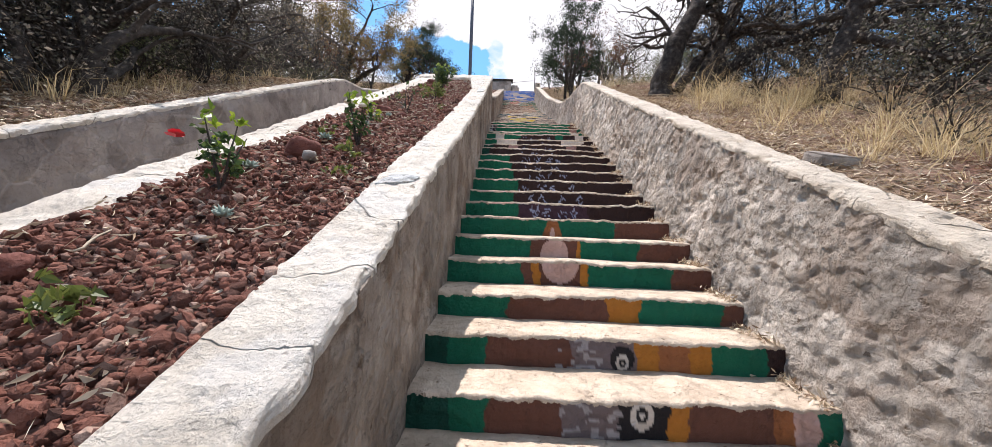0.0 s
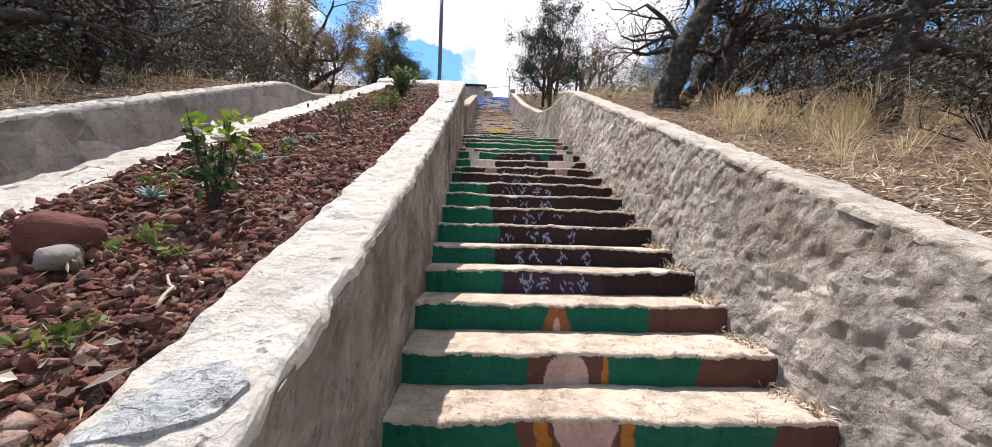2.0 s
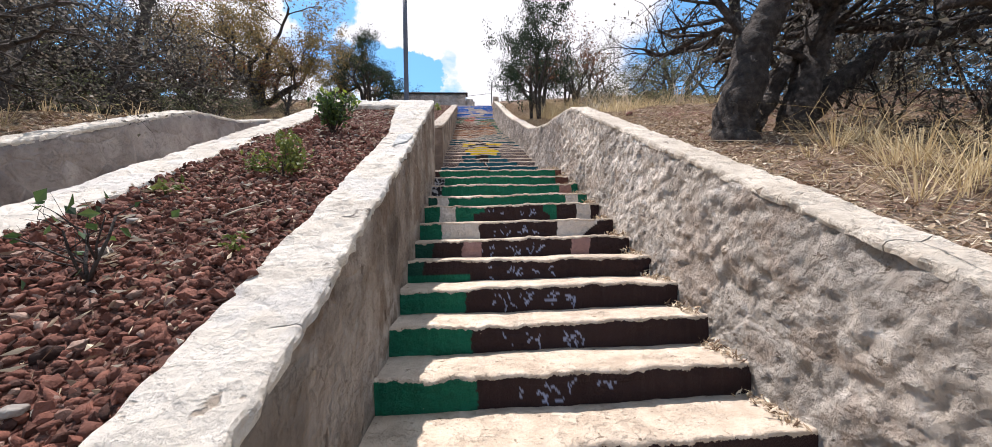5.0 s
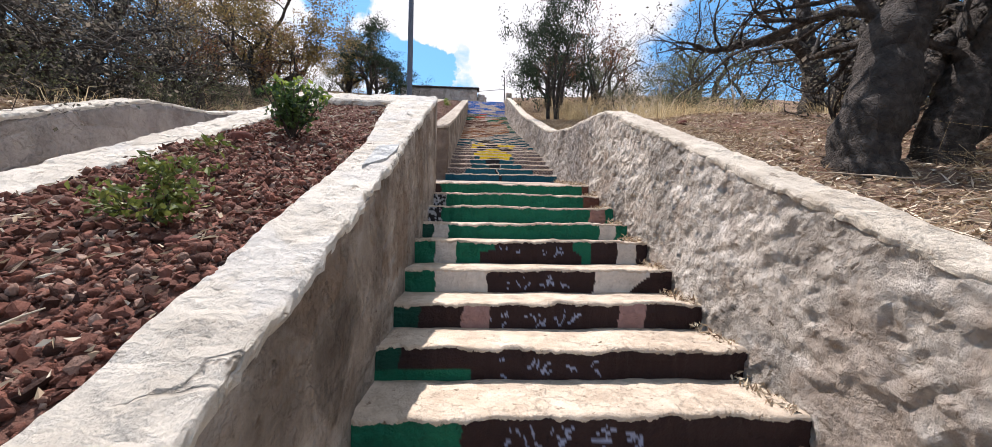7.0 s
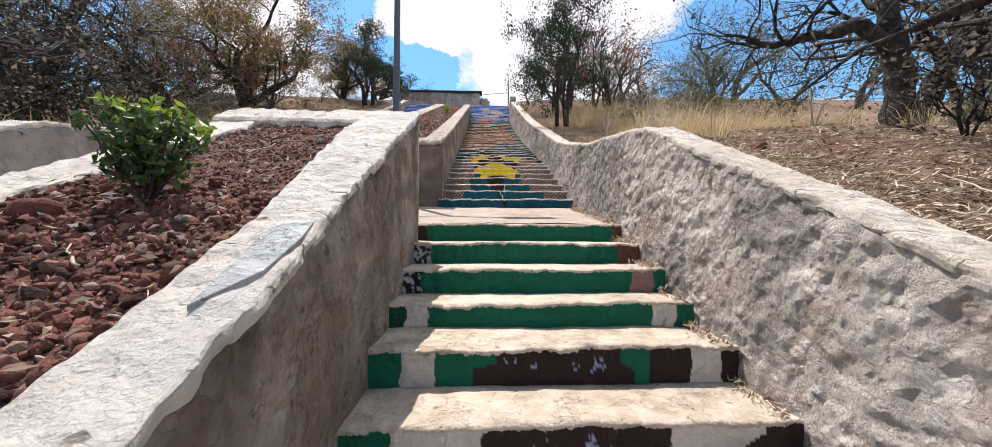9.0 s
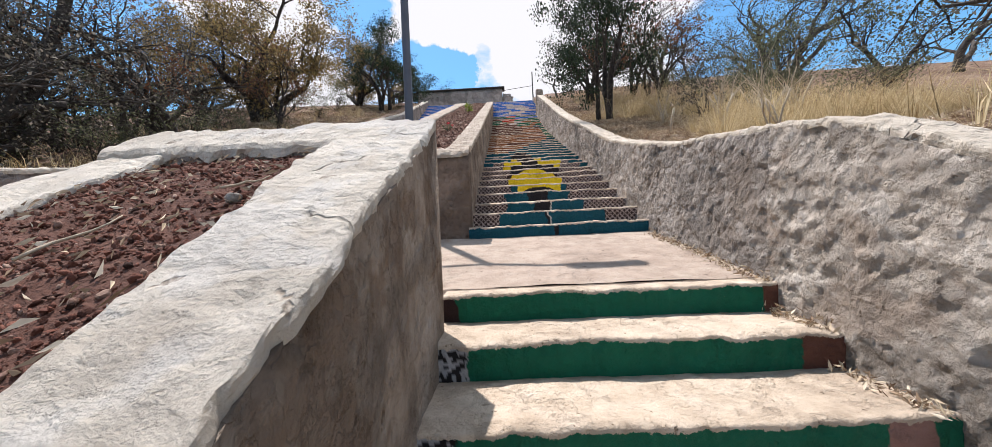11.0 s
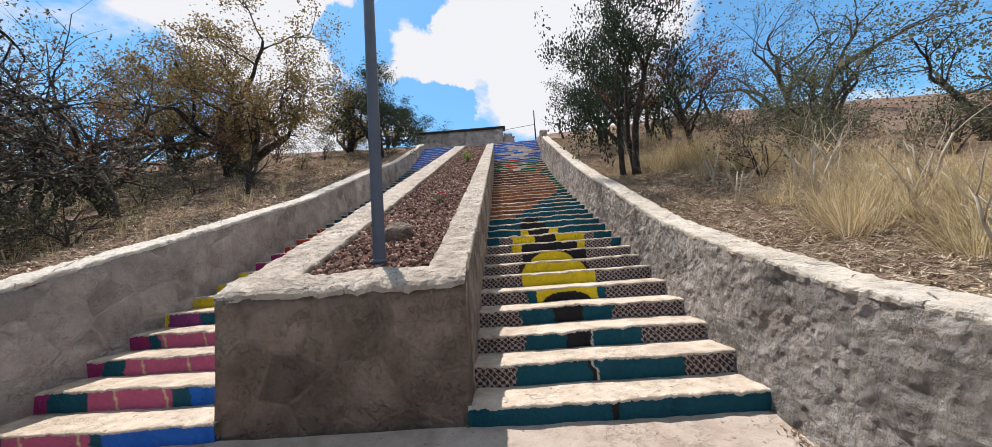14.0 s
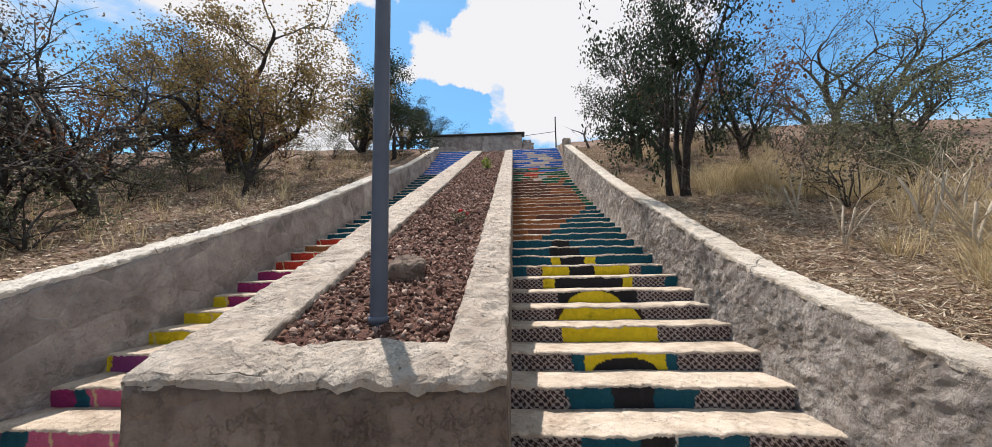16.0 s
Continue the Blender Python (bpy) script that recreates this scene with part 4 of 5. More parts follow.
stone("boulder", "dark red volcanic boulder half sunk in gravel", -1.14, 2.58, low_bed(-1.14, 2.58), (0.20, 0.17, 0.15), M_REDROCK, 3)
stone("field_stone", "pale grey stone lying on red gravel", -1.06, 2.50, low_bed(-1.06, 2.5), (0.13, 0.10, 0.08), M_ROCK, 4)
stone("field_stone", "rounded brown stone beside the light pole", -1.06, 12.45, up_bed(-1.06, 12.45) - 0.02, (0.30, 0.26, 0.24), M_FRONT, 5)
block_v, block_f = rounded_box((0.31, 0.17, 0.085), (0, 0, 0.03), 0.012, 4, 0.006, 3)
block = part("concrete_block", mesh_of("concrete_block", block_v, block_f, [M_ROCK]))
block.matrix_world = pose(2.52, 2.72, ground_z(2.52, 2.72), 22, 0, 12)
tagged(block, "flat grey concrete block lying on the dry bank", "block")
for k, (sx, sy, ss) in enumerate([(-1.2, 4.35, 0.16), (-0.95, 4.25, 0.10), (-1.3, 6.9, 0.14), (-0.9, 7.3, 0.09), (-1.35, 7.6, 0.17), (-0.75, 3.9, 0.08), (-1.3, 1.2, 0.12), (-0.7, 5.6, 0.09)]):
    stone("red_stone", "red volcanic stone lying in the gravel bed", sx, sy, low_bed(sx, sy) - 0.01, (ss, ss * 0.8, ss * 0.7), M_REDROCK, 20 + k)
for k, (sx, sy, ss) in enumerate([(3.05, 10.2, 0.2), (3.4, 10.4, 0.16), (2.8, 9.9, 0.15), (3.7, 10.9, 0.2), (2.75, 9.3, 0.16), (3.9, 10.1, 0.13), (2.6, 8.2, 0.12)]):
    stone("red_stone", "red earth clod on the dry bank", sx, sy, ground_z(sx, sy) - 0.01, (ss, ss * 0.8, ss * 0.55), M_REDROCK, 40 + k)


def slate_flag(points, thick=0.016):
    """A flat slab bedded in the sloping coping of the middle wall."""
    bm = bmesh.new()
    vs = [bm.verts.new((x, y, lerp_table(MID_TOP, y) - 0.006)) for x, y in points]
    face = bm.faces.new(vs)
    out = bmesh.ops.extrude_face_region(bm, geom=[face])
    for v in out["geom"]:
        if isinstance(v, bmesh.types.BMVert):
            v.co.z += thick
    bmesh.ops.recalc_face_normals(bm, faces=list(bm.faces))
    me = bpy.data.meshes.new("slate_flag")
    bm.to_mesh(me)
    bm.free()
    me.materials.append(M_SLATE)
    return tagged(part("slate_flag", me), "flat grey-blue slate bedded in the wall top", "stone")


slate_flag([(-0.40, 1.91), (-0.37, 2.04), (-0.27, 2.07), (-0.20, 2.02), (-0.22, 1.96), (-0.30, 1.93)])
slate_flag([(-0.30, 6.33), (-0.32, 6.72), (-0.19, 6.78), (-0.18, 6.64), (-0.20, 6.47)])
# ---- plants ----
def leaf_cloud(centres, radius, count, size, seed, flat=0.6, long=1.6):
    """Small folded leaves scattered round the given points."""
    r = np.random.default_rng(seed)
    centres = np.asarray(centres, float)
    n = len(centres) * count
    c = np.repeat(centres, count, 0) + r.normal(size=(n, 3)) * radius * np.array([1, 1, flat])
    a = r.normal(size=(n, 3))
    a /= np.linalg.norm(a, axis=1)[:, None]
    b = np.cross(a, r.normal(size=(n, 3)))
    b /= np.linalg.norm(b, axis=1)[:, None] + 1e-9
    s = (size * r.uniform(0.6, 1.3, n))[:, None]
    nrm = np.cross(a, b)
    p0 = c - a * s * long / 2
    p1 = c + b * s / 2 + nrm * s * 0.15
    p2 = c + a * s * long / 2
    p3 = c - b * s / 2 + nrm * s * 0.15
    V = np.stack([p0, p1, p2, p3], 1).reshape(-1, 3)
    i = np.arange(n) * 4
    F = np.concatenate([np.stack([i, i + 1, i + 2], 1), np.stack([i, i + 2, i + 3], 1)])
    return V, F.tolist()


def branch(r, p, d, radius, length, depth, out, tips, gnarl, droop, spread, kids, shrink):
    n = max(3, int(length / 0.18)) if depth > 1 else 3
    pts, rad = [np.array(p)], [radius]
    d = np.array(d, float)
    end = radius * (0.55 if depth > 0 else 0.3)
    for k in range(n):
        d = d + r.normal(size=3) * gnarl + np.array([0, 0, -droop if depth < 3 else 0])
        d /= np.linalg.norm(d)
        pts.append(pts[-1] + d * length / n)
        rad.append(radius + (end - radius) * (k + 1) / n)
    out.append((pts, rad, 8 if depth > 3 else 6 if depth > 2 else 4 if depth > 0 else 3))
    if depth == 0:
        tips.append(pts[-1])
        tips.append(pts[len(pts) // 2])
        return
    if depth <= 1:
        tips.append(pts[-1])
    for k in range(kids[min(depth, len(kids)) - 1]):
        at = r.uniform(0.35, 1.0) if k else 1.0
        j = min(n, int(at * n))
        side = r.normal(size=3)
        side -= d * side.dot(d)
        side /= np.linalg.norm(side) + 1e-9
        nd = d * (1 - spread * r.uniform(0.6, 1.1)) + side * spread * r.uniform(0.7, 1.2)
        nd[2] += 0.12
        nd /= np.linalg.norm(nd)
        branch(r, pts[j], nd, rad[j] * r.uniform(0.55, 0.75), length * shrink * r.uniform(0.75, 1.15), depth - 1, out, tips, gnarl, droop, spread, kids, shrink)


def tree(name, label, stems, seed, bark, leaf, depth=4, length=1.5, radius=0.12, gnarl=0.16, droop=0.02, spread=0.6, kids=(3, 3, 3, 3), shrink=0.72, count=10, cloud=0.22, leaf_size=0.05, category="tree", thin=1.0):
    r = np.random.default_rng(seed)
    out, tips = [], []
    for p, d, scale in stems:
        branch(r, p, np.array(d) / np.linalg.norm(d), radius * scale, length * scale, depth, out, tips, gnarl, droop, spread, kids, shrink)
    V, F = weld([tube(a, b, s) for a, b, s in out])
    V = V + 0.10 * radius * np.stack([fbm(V, 6, 1), fbm(V, 6, 2), fbm(V, 6, 3)], 1)
    ob = tagged(holder(name), label, category)
    part("trunk", mesh_of("trunk", V, F, [bark]), ob)
    if count:
        t = np.array(tips)
        t = t[r.random(len(t)) < thin]
        part("crown", mesh_of("crown", *leaf_cloud(t, cloud, count, leaf_size, seed + 1), [leaf], smooth=False), ob)
    return ob


def stand(ob, x, y, turn=0.0, scale=1.0, sink=0.05):
    ob.location = (x, y, ground_z(x, y) - sink)
    ob.rotation_euler = (0, 0, turn)
    ob.scale = (scale, scale, scale)
    return ob


def limb_tree(name, label, base, limbs, seed, bark, leaf, twig=0.8, per=2, count=2, leaf_size=0.035, thin=0.5, depth=2):
    """A tree whose main limbs follow given lines, with crooked twigs grown along them."""
    r = np.random.default_rng(seed)
    out, tips = [], []
    base = np.array(base)
    for pts, r0, r1 in limbs:
        p = np.array(pts, float) - base
        n = len(p)
        fine = np.linspace(0, n - 1, n * 12)
        q = np.stack([np.interp(fine, np.arange(n), p[:, k]) for k in range(3)], 1)
        q[1:-1] = (q[:-2] + 2 * q[1:-1] + q[2:]) / 4
        q = q + 0.05 * np.stack([fbm(q + seed, 2.2, 5), fbm(q + seed, 2.2, 6), fbm(q + seed, 2.2, 7)], 1)
        rad = np.interp(fine, [0, n - 1], [r0, r1]) * (1 + 0.10 * vnoise(q * 5 + seed, 8))
        out.append((q, rad, 22))
        for k in range(per * (n - 1)):
            j = r.integers(len(q) // 2, len(q))
            d = q[min(j + 1, len(q) - 1)] - q[j - 1]
            d /= np.linalg.norm(d) + 1e-9
            s = r.normal(size=3)
            s[2] = abs(s[2]) * 0.6
            nd = d * 0.5 + s / np.linalg.norm(s)
            branch(r, q[j], nd / np.linalg.norm(nd), min(rad[j] * 0.45, 0.05), twig * r.uniform(0.5, 1.2), depth, out, tips, 0.2, 0.01, 0.6, (3, 3, 3), 0.7)
    V, F = weld([tube(a, b, s) for a, b, s in out])
    V = V + 0.013 * np.stack([fbm(V, 14, 1), fbm(V, 14, 2), fbm(V, 9, 3)], 1)
    ob = tagged(holder(name, base), label, "tree")
    part("trunk", mesh_of("trunk", V, F, [bark]), ob)
    t = np.array(tips)
    t = t[r.random(len(t)) < thin]
    part("crown", mesh_of("crown", *leaf_cloud(t, 0.13, count, leaf_size, seed + 1), [leaf], smooth=False), ob)
    return ob


limb_tree("gnarled_oak", "gnarled dark oak with thick leaning stems and bare twisted limbs", (3.05, 6.58, 3.0), [
    ([(2.86, 6.5, 2.95), (2.86, 6.5, 3.2), (2.88, 6.5, 3.46), (3.0, 6.5, 3.95), (3.18, 6.5, 4.32), (3.32, 6.5, 4.63), (3.5, 6.5, 5.07), (3.6, 6.6, 5.64)], 0.21, 0.10),
    ([(3.42, 6.65, 2.95), (3.48, 6.65, 3.15), (3.62, 6.65, 3.51), (3.83, 6.65, 4.02), (3.96, 6.65, 4.41), (4.06, 6.65, 4.74), (4.24, 6.7, 5.28)], 0.17, 0.09),
    ([(3.62, 6.68, 3.40), (4.12, 6.7, 3.88), (4.71, 6.7, 4.29), (5.3, 6.7, 4.46), (5.97, 6.6, 4.61), (6.84, 6.5, 4.84)], 0.12, 0.05),
    ([(3.2, 6.7, 3.4), (3.28, 6.75, 3.54), (3.58, 6.75, 4.0), (3.88, 6.75, 4.33), (4.28, 6.85, 4.54), (4.87, 7.0, 4.72), (5.46, 7.1, 4.69), (6.06, 7.2, 4.85)], 0.10, 0.05)], 11, M_BARK, M_LEAF_OAK)
limb_tree("gnarled_oak", "dark oak with long crooked branches over dry grass", (4.35, 4.9, 2.75), [
    ([(4.33, 4.9, 2.7), (4.37, 4.9, 3.05), (4.55, 4.9, 3.63), (4.69, 4.9, 4.11), (4.8, 4.9, 4.66), (4.9, 4.9, 5.54)], 0.13, 0.06),
    ([(4.49, 4.85, 3.5), (4.98, 4.8, 3.43), (5.59, 4.7, 3.21), (6.35, 4.6, 3.12)], 0.06, 0.03),
    ([(4.62, 4.9, 3.8), (4.12, 5.2, 3.87), (3.5, 5.4, 3.9)], 0.06, 0.03),
    ([(4.6, 4.85, 3.8), (5.0, 4.7, 4.08), (5.8, 4.7, 3.96), (6.79, 4.7, 4.08)], 0.06, 0.03)], 23, M_BARK, M_LEAF_OAK)
limb_tree("gnarled_oak", "spreading bare oak with level twisted limbs on the bank", (5.6, 9.8, 4.7), [
    ([(5.58, 9.8, 4.55), (5.64, 9.8, 5.36), (5.62, 9.8, 5.84), (5.51, 9.8, 6.32), (5.39, 9.8, 6.96)], 0.16, 0.08),
    ([(5.62, 9.8, 5.72), (5.08, 9.8, 5.99), (4.51, 9.8, 5.85), (4.02, 9.8, 5.72), (3.69, 9.8, 5.79)], 0.10, 0.025),
    ([(5.72, 9.9, 4.55), (6.2, 9.9, 5.08), (6.51, 9.9, 5.58), (6.74, 9.9, 6.17), (7.02, 9.9, 6.93)], 0.16, 0.07),
    ([(6.4, 9.8, 5.45), (5.87, 9.7, 5.8), (6.04, 9.7, 6.12), (6.78, 9.7, 6.3)], 0.08, 0.03)], 29, M_BARK, M_LEAF_OAK, twig=1.0)
dark = limb_tree("dark_oak", "dark leaning oak at the edge of the woods", (-7.0, 6.0, 2.7), [
    ([(-7.02, 6.0, 2.4), (-6.99, 6.0, 3.47), (-6.64, 6.0, 4.11), (-6.46, 6.0, 5.06), (-6.2, 6.1, 6.2)], 0.16, 0.07),
    ([(-6.99, 6.0, 3.4), (-7.6, 6.0, 3.77), (-8.26, 6.0, 3.97), (-9.2, 6.0, 4.6)], 0.09, 0.04),
    ([(-6.7, 6.0, 4.0), (-6.1, 6.1, 4.5), (-5.4, 6.2, 4.9)], 0.07, 0.03)], 33, M_BARK, M_LEAF_OAK, twig=1.2, count=4, thin=0.8)

for ox, oy, turn, size in [(-6.1, 3.4, 70, 0.85), (-8.3, 8.6, 200, 1.0), (-9.6, 11.8, 310, 0.8), (-9.5, 4.4, 140, 1.1), (-9.0, 13.5, 30, 1.1), (-7.6, 4.8, 250, 1.0), (-6.6, 8.0, 20, 0.9), (-8.6, 6.8, 90, 1.1), (-6.2, 5.6, 170, 0.8)]:
    copy_thing(dark, pose(ox, oy, ground_z(ox, oy) + 0.25 * size, 0, 0, turn)).scale = (size, size, size)
bare = tree("bare_oak", "tangled grey-brown oak with few dull leaves", [((0, 0, 0), (0.1, 0, 1), 1.0), ((0.1, 0.1, 0), (-0.35, 0.2, 1), 0.8)], 31, M_BARK_GREY, M_LEAF_OAK,
            depth=4, length=2.1, radius=0.11, gnarl=0.17, droop=0.01, spread=0.6, kids=(4, 3, 3, 3), count=4, leaf_size=0.036, cloud=0.10, thin=0.7)
golden = tree("golden_oak", "broad oak with thin golden-brown leaves", [((0, 0, 0), (0.05, 0, 1), 1.0), ((0, 0.1, 0), (0.45, 0.1, 1), 0.85), ((0, 0, 0.1), (-0.5, -0.1, 1), 0.85)], 37, M_BARK, M_LEAF_GOLD,
              depth=4, length=1.9, radius=0.14, gnarl=0.16, droop=0.0, spread=0.64, kids=(4, 3, 3, 3), count=44, leaf_size=0.034, cloud=0.12, thin=0.9)
ever = tree("evergreen_tree", "slim dark evergreen tree with dense foliage", [((0, 0, 0), (0.05, 0, 1), 1.0), ((0, 0.08, 0), (0.15, 0.1, 1), 0.85), ((-0.3, 0.2, 0), (-0.12, 0.1, 1), 0.8)], 41, M_BARK, M_LEAF_PINE,
            depth=4, length=1.75, radius=0.11, gnarl=0.13, droop=0.0, spread=0.5, kids=(4, 4, 3, 3), count=17, leaf_size=0.04, cloud=0.11, thin=0.85)
rust = tree("rusty_tree", "bare twiggy tree with a few rust-red leaves", [((0, 0, 0), (0.1, 0, 1), 1.0), ((0.05, 0.05, 0), (0.4, 0.1, 1), 0.8)], 43, M_BARK, M_LEAF_RUST,
            depth=4, length=1.7, radius=0.08, gnarl=0.14, droop=0.0, spread=0.5, kids=(4, 3, 3, 3), count=4, leaf_size=0.045, cloud=0.08, thin=0.6)
shrub = tree("shrub", "grey-green dry shrub in the undergrowth", [((0, 0, 0), (0.2, 0, 1), 1.0), ((0, 0, 0), (-0.4, 0.2, 1), 0.9), ((0, 0, 0), (0.1, -0.5, 1), 0.9), ((0, 0, 0), (0.2, 0.5, 0.8), 0.9)], 47, M_BARK_GREY, M_LEAF_SHRUB,
             depth=3, length=0.62, radius=0.02, gnarl=0.2, spread=0.6, kids=(4, 3, 3), count=5, leaf_size=0.028, cloud=0.08, thin=0.7, category="shrub")

stand(ever, 2.9, 16.0, 0.4, 1.2).scale = (0.75, 0.75, 1.3)
stand(golden, -8.9, 20.2, 0.3, 1.45)
stand(bare, -7.0, 9.5, 0.0, 1.0)
stand(rust, 3.6, 18.6, 1.0, 1.0)
stand(shrub, 5.6, 15.5, 0.0, 1.0)
olive = tree("olive_tree", "loose grey-green tree with fine leaves", [((0, 0, 0), (0.1, 0, 1), 1.0), ((0.1, 0.05, 0), (-0.3, 0.15, 1), 0.85)], 57, M_BARK, M_LEAF_SHRUB,
             depth=4, length=1.5, radius=0.07, gnarl=0.16, droop=0.01, spread=0.58, kids=(4, 3, 3, 3), count=7, leaf_size=0.036, cloud=0.12, thin=0.7)
stand(olive, 7.4, 16.6, 0.5, 0.8)


def grove(ob, rows, group):
    ob["group"] = group
    for x, y, turn, s in rows:
        copy_thing(ob, pose(x, y, ground_z(x, y) - 0.06, 0, 0, turn)).scale = (s, s, s)


grove(ever, [(3.4, 20.2, 130, 0.9), (-5.0, 22.6, 230, 1.0), (-6.4, 29.0, 200, 1.3)], "evergreen trees")
grove(golden, [(-12.5, 22.0, 80, 1.2), (-6.6, 24.5, 150, 0.9)], "golden oaks")
grove(olive, [(5.4, 19.8, 60, 0.75), (7.2, 20.6, 200, 0.9), (8.4, 17.6, 310, 0.9), (8.6, 15.0, 140, 1.0), (9.4, 19.2, 220, 1.1), (6.4, 23.0, 300, 1.0), (9.2, 11.6, 20, 1.0), (-10.5, 16.0, 130, 1.0), (-11.5, 11.0, 320, 1.0)], "olive-green trees")
grove(rust, [(4.6, 17.0, 200, 1.0), (-6.4, 17.5, 70, 0.8), (5.2, 21.0, 300, 1.0), (-8.0, 14.5, 10, 0.9)], "rusty trees")
spots = []
rs = np.random.default_rng(3)
for k in range(16):
    side, along = rs.uniform(5.6, 9), rs.uniform(2, 16)
    spots.append((-side - (2.2 if along > 9 else 0), along, rs.uniform(0, 360), rs.uniform(0.8, 1.1)))
for k in range(17):
    spots.append((-rs.uniform(8, 18), rs.uniform(0, 30), rs.uniform(0, 360), rs.uniform(0.85, 1.3)))
for k in range(6):
    spots.append((rs.uniform(5.6, 9), rs.uniform(15, 26), rs.uniform(0, 360), rs.uniform(0.8, 1.15)))
for k in range(9):
    spots.append((rs.uniform(8.5, 18), rs.uniform(2, 28), rs.uniform(0, 360), rs.uniform(0.9, 1.3)))
for k in range(16):
    spots.append((-rs.uniform(5.4, 11), rs.uniform(0.5, 9), rs.uniform(0, 360), rs.uniform(0.8, 1.15)))
spots = [s for s in spots if not (-1.05 < s[0] / (s[1] - 9.4) < -0.33 and 9.4 < s[1] < 21)]
spots += [(-10.6, 14.5, 40, 1.2), (-12.4, 16.5, 130, 1.4), (-10.2, 17.4, 260, 1.1), (-13.0, 13.2, 310, 1.4)]
for k in range(10):
    spots.append((rs.uniform(7.6, 13), rs.uniform(3, 12), rs.uniform(0, 360), rs.uniform(0.9, 1.25)))
spots = [s for s in spots if not (4 < s[0] < 9.5 and 12.5 < s[1] < 20)]
grove(bare, spots, "tangled oaks")
spots = []
for k in range(24):
    spots.append((-rs.uniform(6.8, 12), rs.uniform(6, 24), rs.uniform(0, 360), rs.uniform(0.6, 1.4)))
for k in range(18):
    spots.append((rs.uniform(5.6, 10), rs.uniform(14, 24), rs.uniform(0, 360), rs.uniform(0.6, 1.2)))
for k in range(12):
    spots.append((rs.uniform(6.5, 11), rs.uniform(4, 12), rs.uniform(0, 360), rs.uniform(0.7, 1.3)))
grove(shrub, spots, "undergrowth shrubs")


brush = tree("dry_brush", "tangled leafless brown brush behind the oak", [((0, 0, 0), (0.4, 0.1, 1), 1.0), ((0, 0, 0), (-0.5, 0.2, 1), 0.9), ((0, 0, 0), (0.1, -0.6, 1), 0.9), ((0, 0, 0), (0.5, 0.5, 0.8), 0.8), ((0, 0, 0), (-0.2, 0.1, 1), 1.0)], 53, M_BARK, M_LEAF_OAK,
             depth=4, length=0.62, radius=0.014, gnarl=0.2, spread=0.55, kids=(3, 3, 3, 3), count=1, leaf_size=0.03, cloud=0.05, thin=0.5, category="shrub")
stand(brush, 5.2, 7.6, 0.0, 1.2)
grove(brush, [(4.6, 6.6, 40, 1.1), (5.6, 6.2, 200, 1.3), (5.0, 5.6, 120, 1.0), (6.0, 5.2, 260, 1.3), (4.6, 8.4, 80, 1.1), (5.8, 8.6, 310, 1.4), (6.6, 7.2, 20, 1.5), (6.2, 4.0, 150, 1.2), (5.2, 3.6, 70, 0.9), (4.0, 5.6, 15, 0.8), (4.4, 4.2, 95, 0.9), (3.9, 3.2, 250, 0.7), (4.8, 2.6, 330, 0.9), (4.2, 2.0, 180, 0.7), (5.6, 4.8, 45, 1.1), (7.0, 5.8, 230, 1.5), (4.4, 7.6, 300, 0.8), (7.2, 9.2, 190, 1.4), (-5.4, 4.6, 30, 1.1), (-5.8, 7.2, 100, 1.2), (4.4, 14.6, 60, 1.1), (5.2, 16.2, 340, 1.2)], "dry brush thickets")


def dead_sapling(x, y, turn, s, label):
    ob = tree("dead_sapling", label, [((0, 0, 0), (0.25, 0, 1), 1.0), ((0, 0, 0), (-0.3, 0.1, 1), 0.9)], 61, M_DEADWOOD, None, depth=3, length=0.55, radius=0.016, gnarl=0.12, spread=0.45, kids=(2, 2, 3), count=0, category="dead shrub")
    return stand(ob, x, y, turn, s, 0.03)


dead_sapling(3.0, 10.65, 0.2, 1.0, "bleached leafless sapling standing on red earth")
for k, (sx, sy, st, ss) in enumerate([(3.6, 12.6, 1.1, 1.2), (4.1, 13.4, 2.9, 1.3), (3.9, 11.9, 4.2, 1.1), (4.6, 12.4, 0.4, 1.3), (3.4, 14.2, 5.1, 1.0), (4.9, 13.8, 3.6, 1.2), (3.8, 9.0, 2.2, 0.7), (3.3, 17.4, 0.3, 1.0)]):
    dead_sapling(sx, sy, st, ss, "dry leafless brush among straw grass")
dead_sapling(3.1, 13.2, 2.0, 0.9, "bleached leafless sapling among straw grass")


def bush(name, label, x, y, z, seed, leaf, height, count, size, flowers=(), droop=0.0, thin=1.0):
    ob = tree(name, label, [((0, 0, 0), (0.3, 0.1, 1), 1.0), ((0, 0, 0), (-0.4, 0.2, 1), 0.9), ((0, 0, 0), (0.05, -0.4, 1), 0.8)], seed, M_BARK_GREY, leaf, depth=2, length=height * 0.5, radius=0.008, gnarl=0.14, spread=0.55, kids=(3, 3), count=count, leaf_size=size, cloud=height * 0.10, category="bush", thin=thin)
    ob.location = (x, y, z)
    for k, (fx, fy, fz, fs, m) in enumerate(flowers):
        r = np.random.default_rng(seed + k)
        V, F = leaf_cloud([(fx, fy, fz)], fs * 0.35, 26, fs, seed + 70 + k, 0.8, 1.1)
        part("flower", mesh_of("flower", V, F, [m], smooth=False), ob, "open rose flower")
    return ob


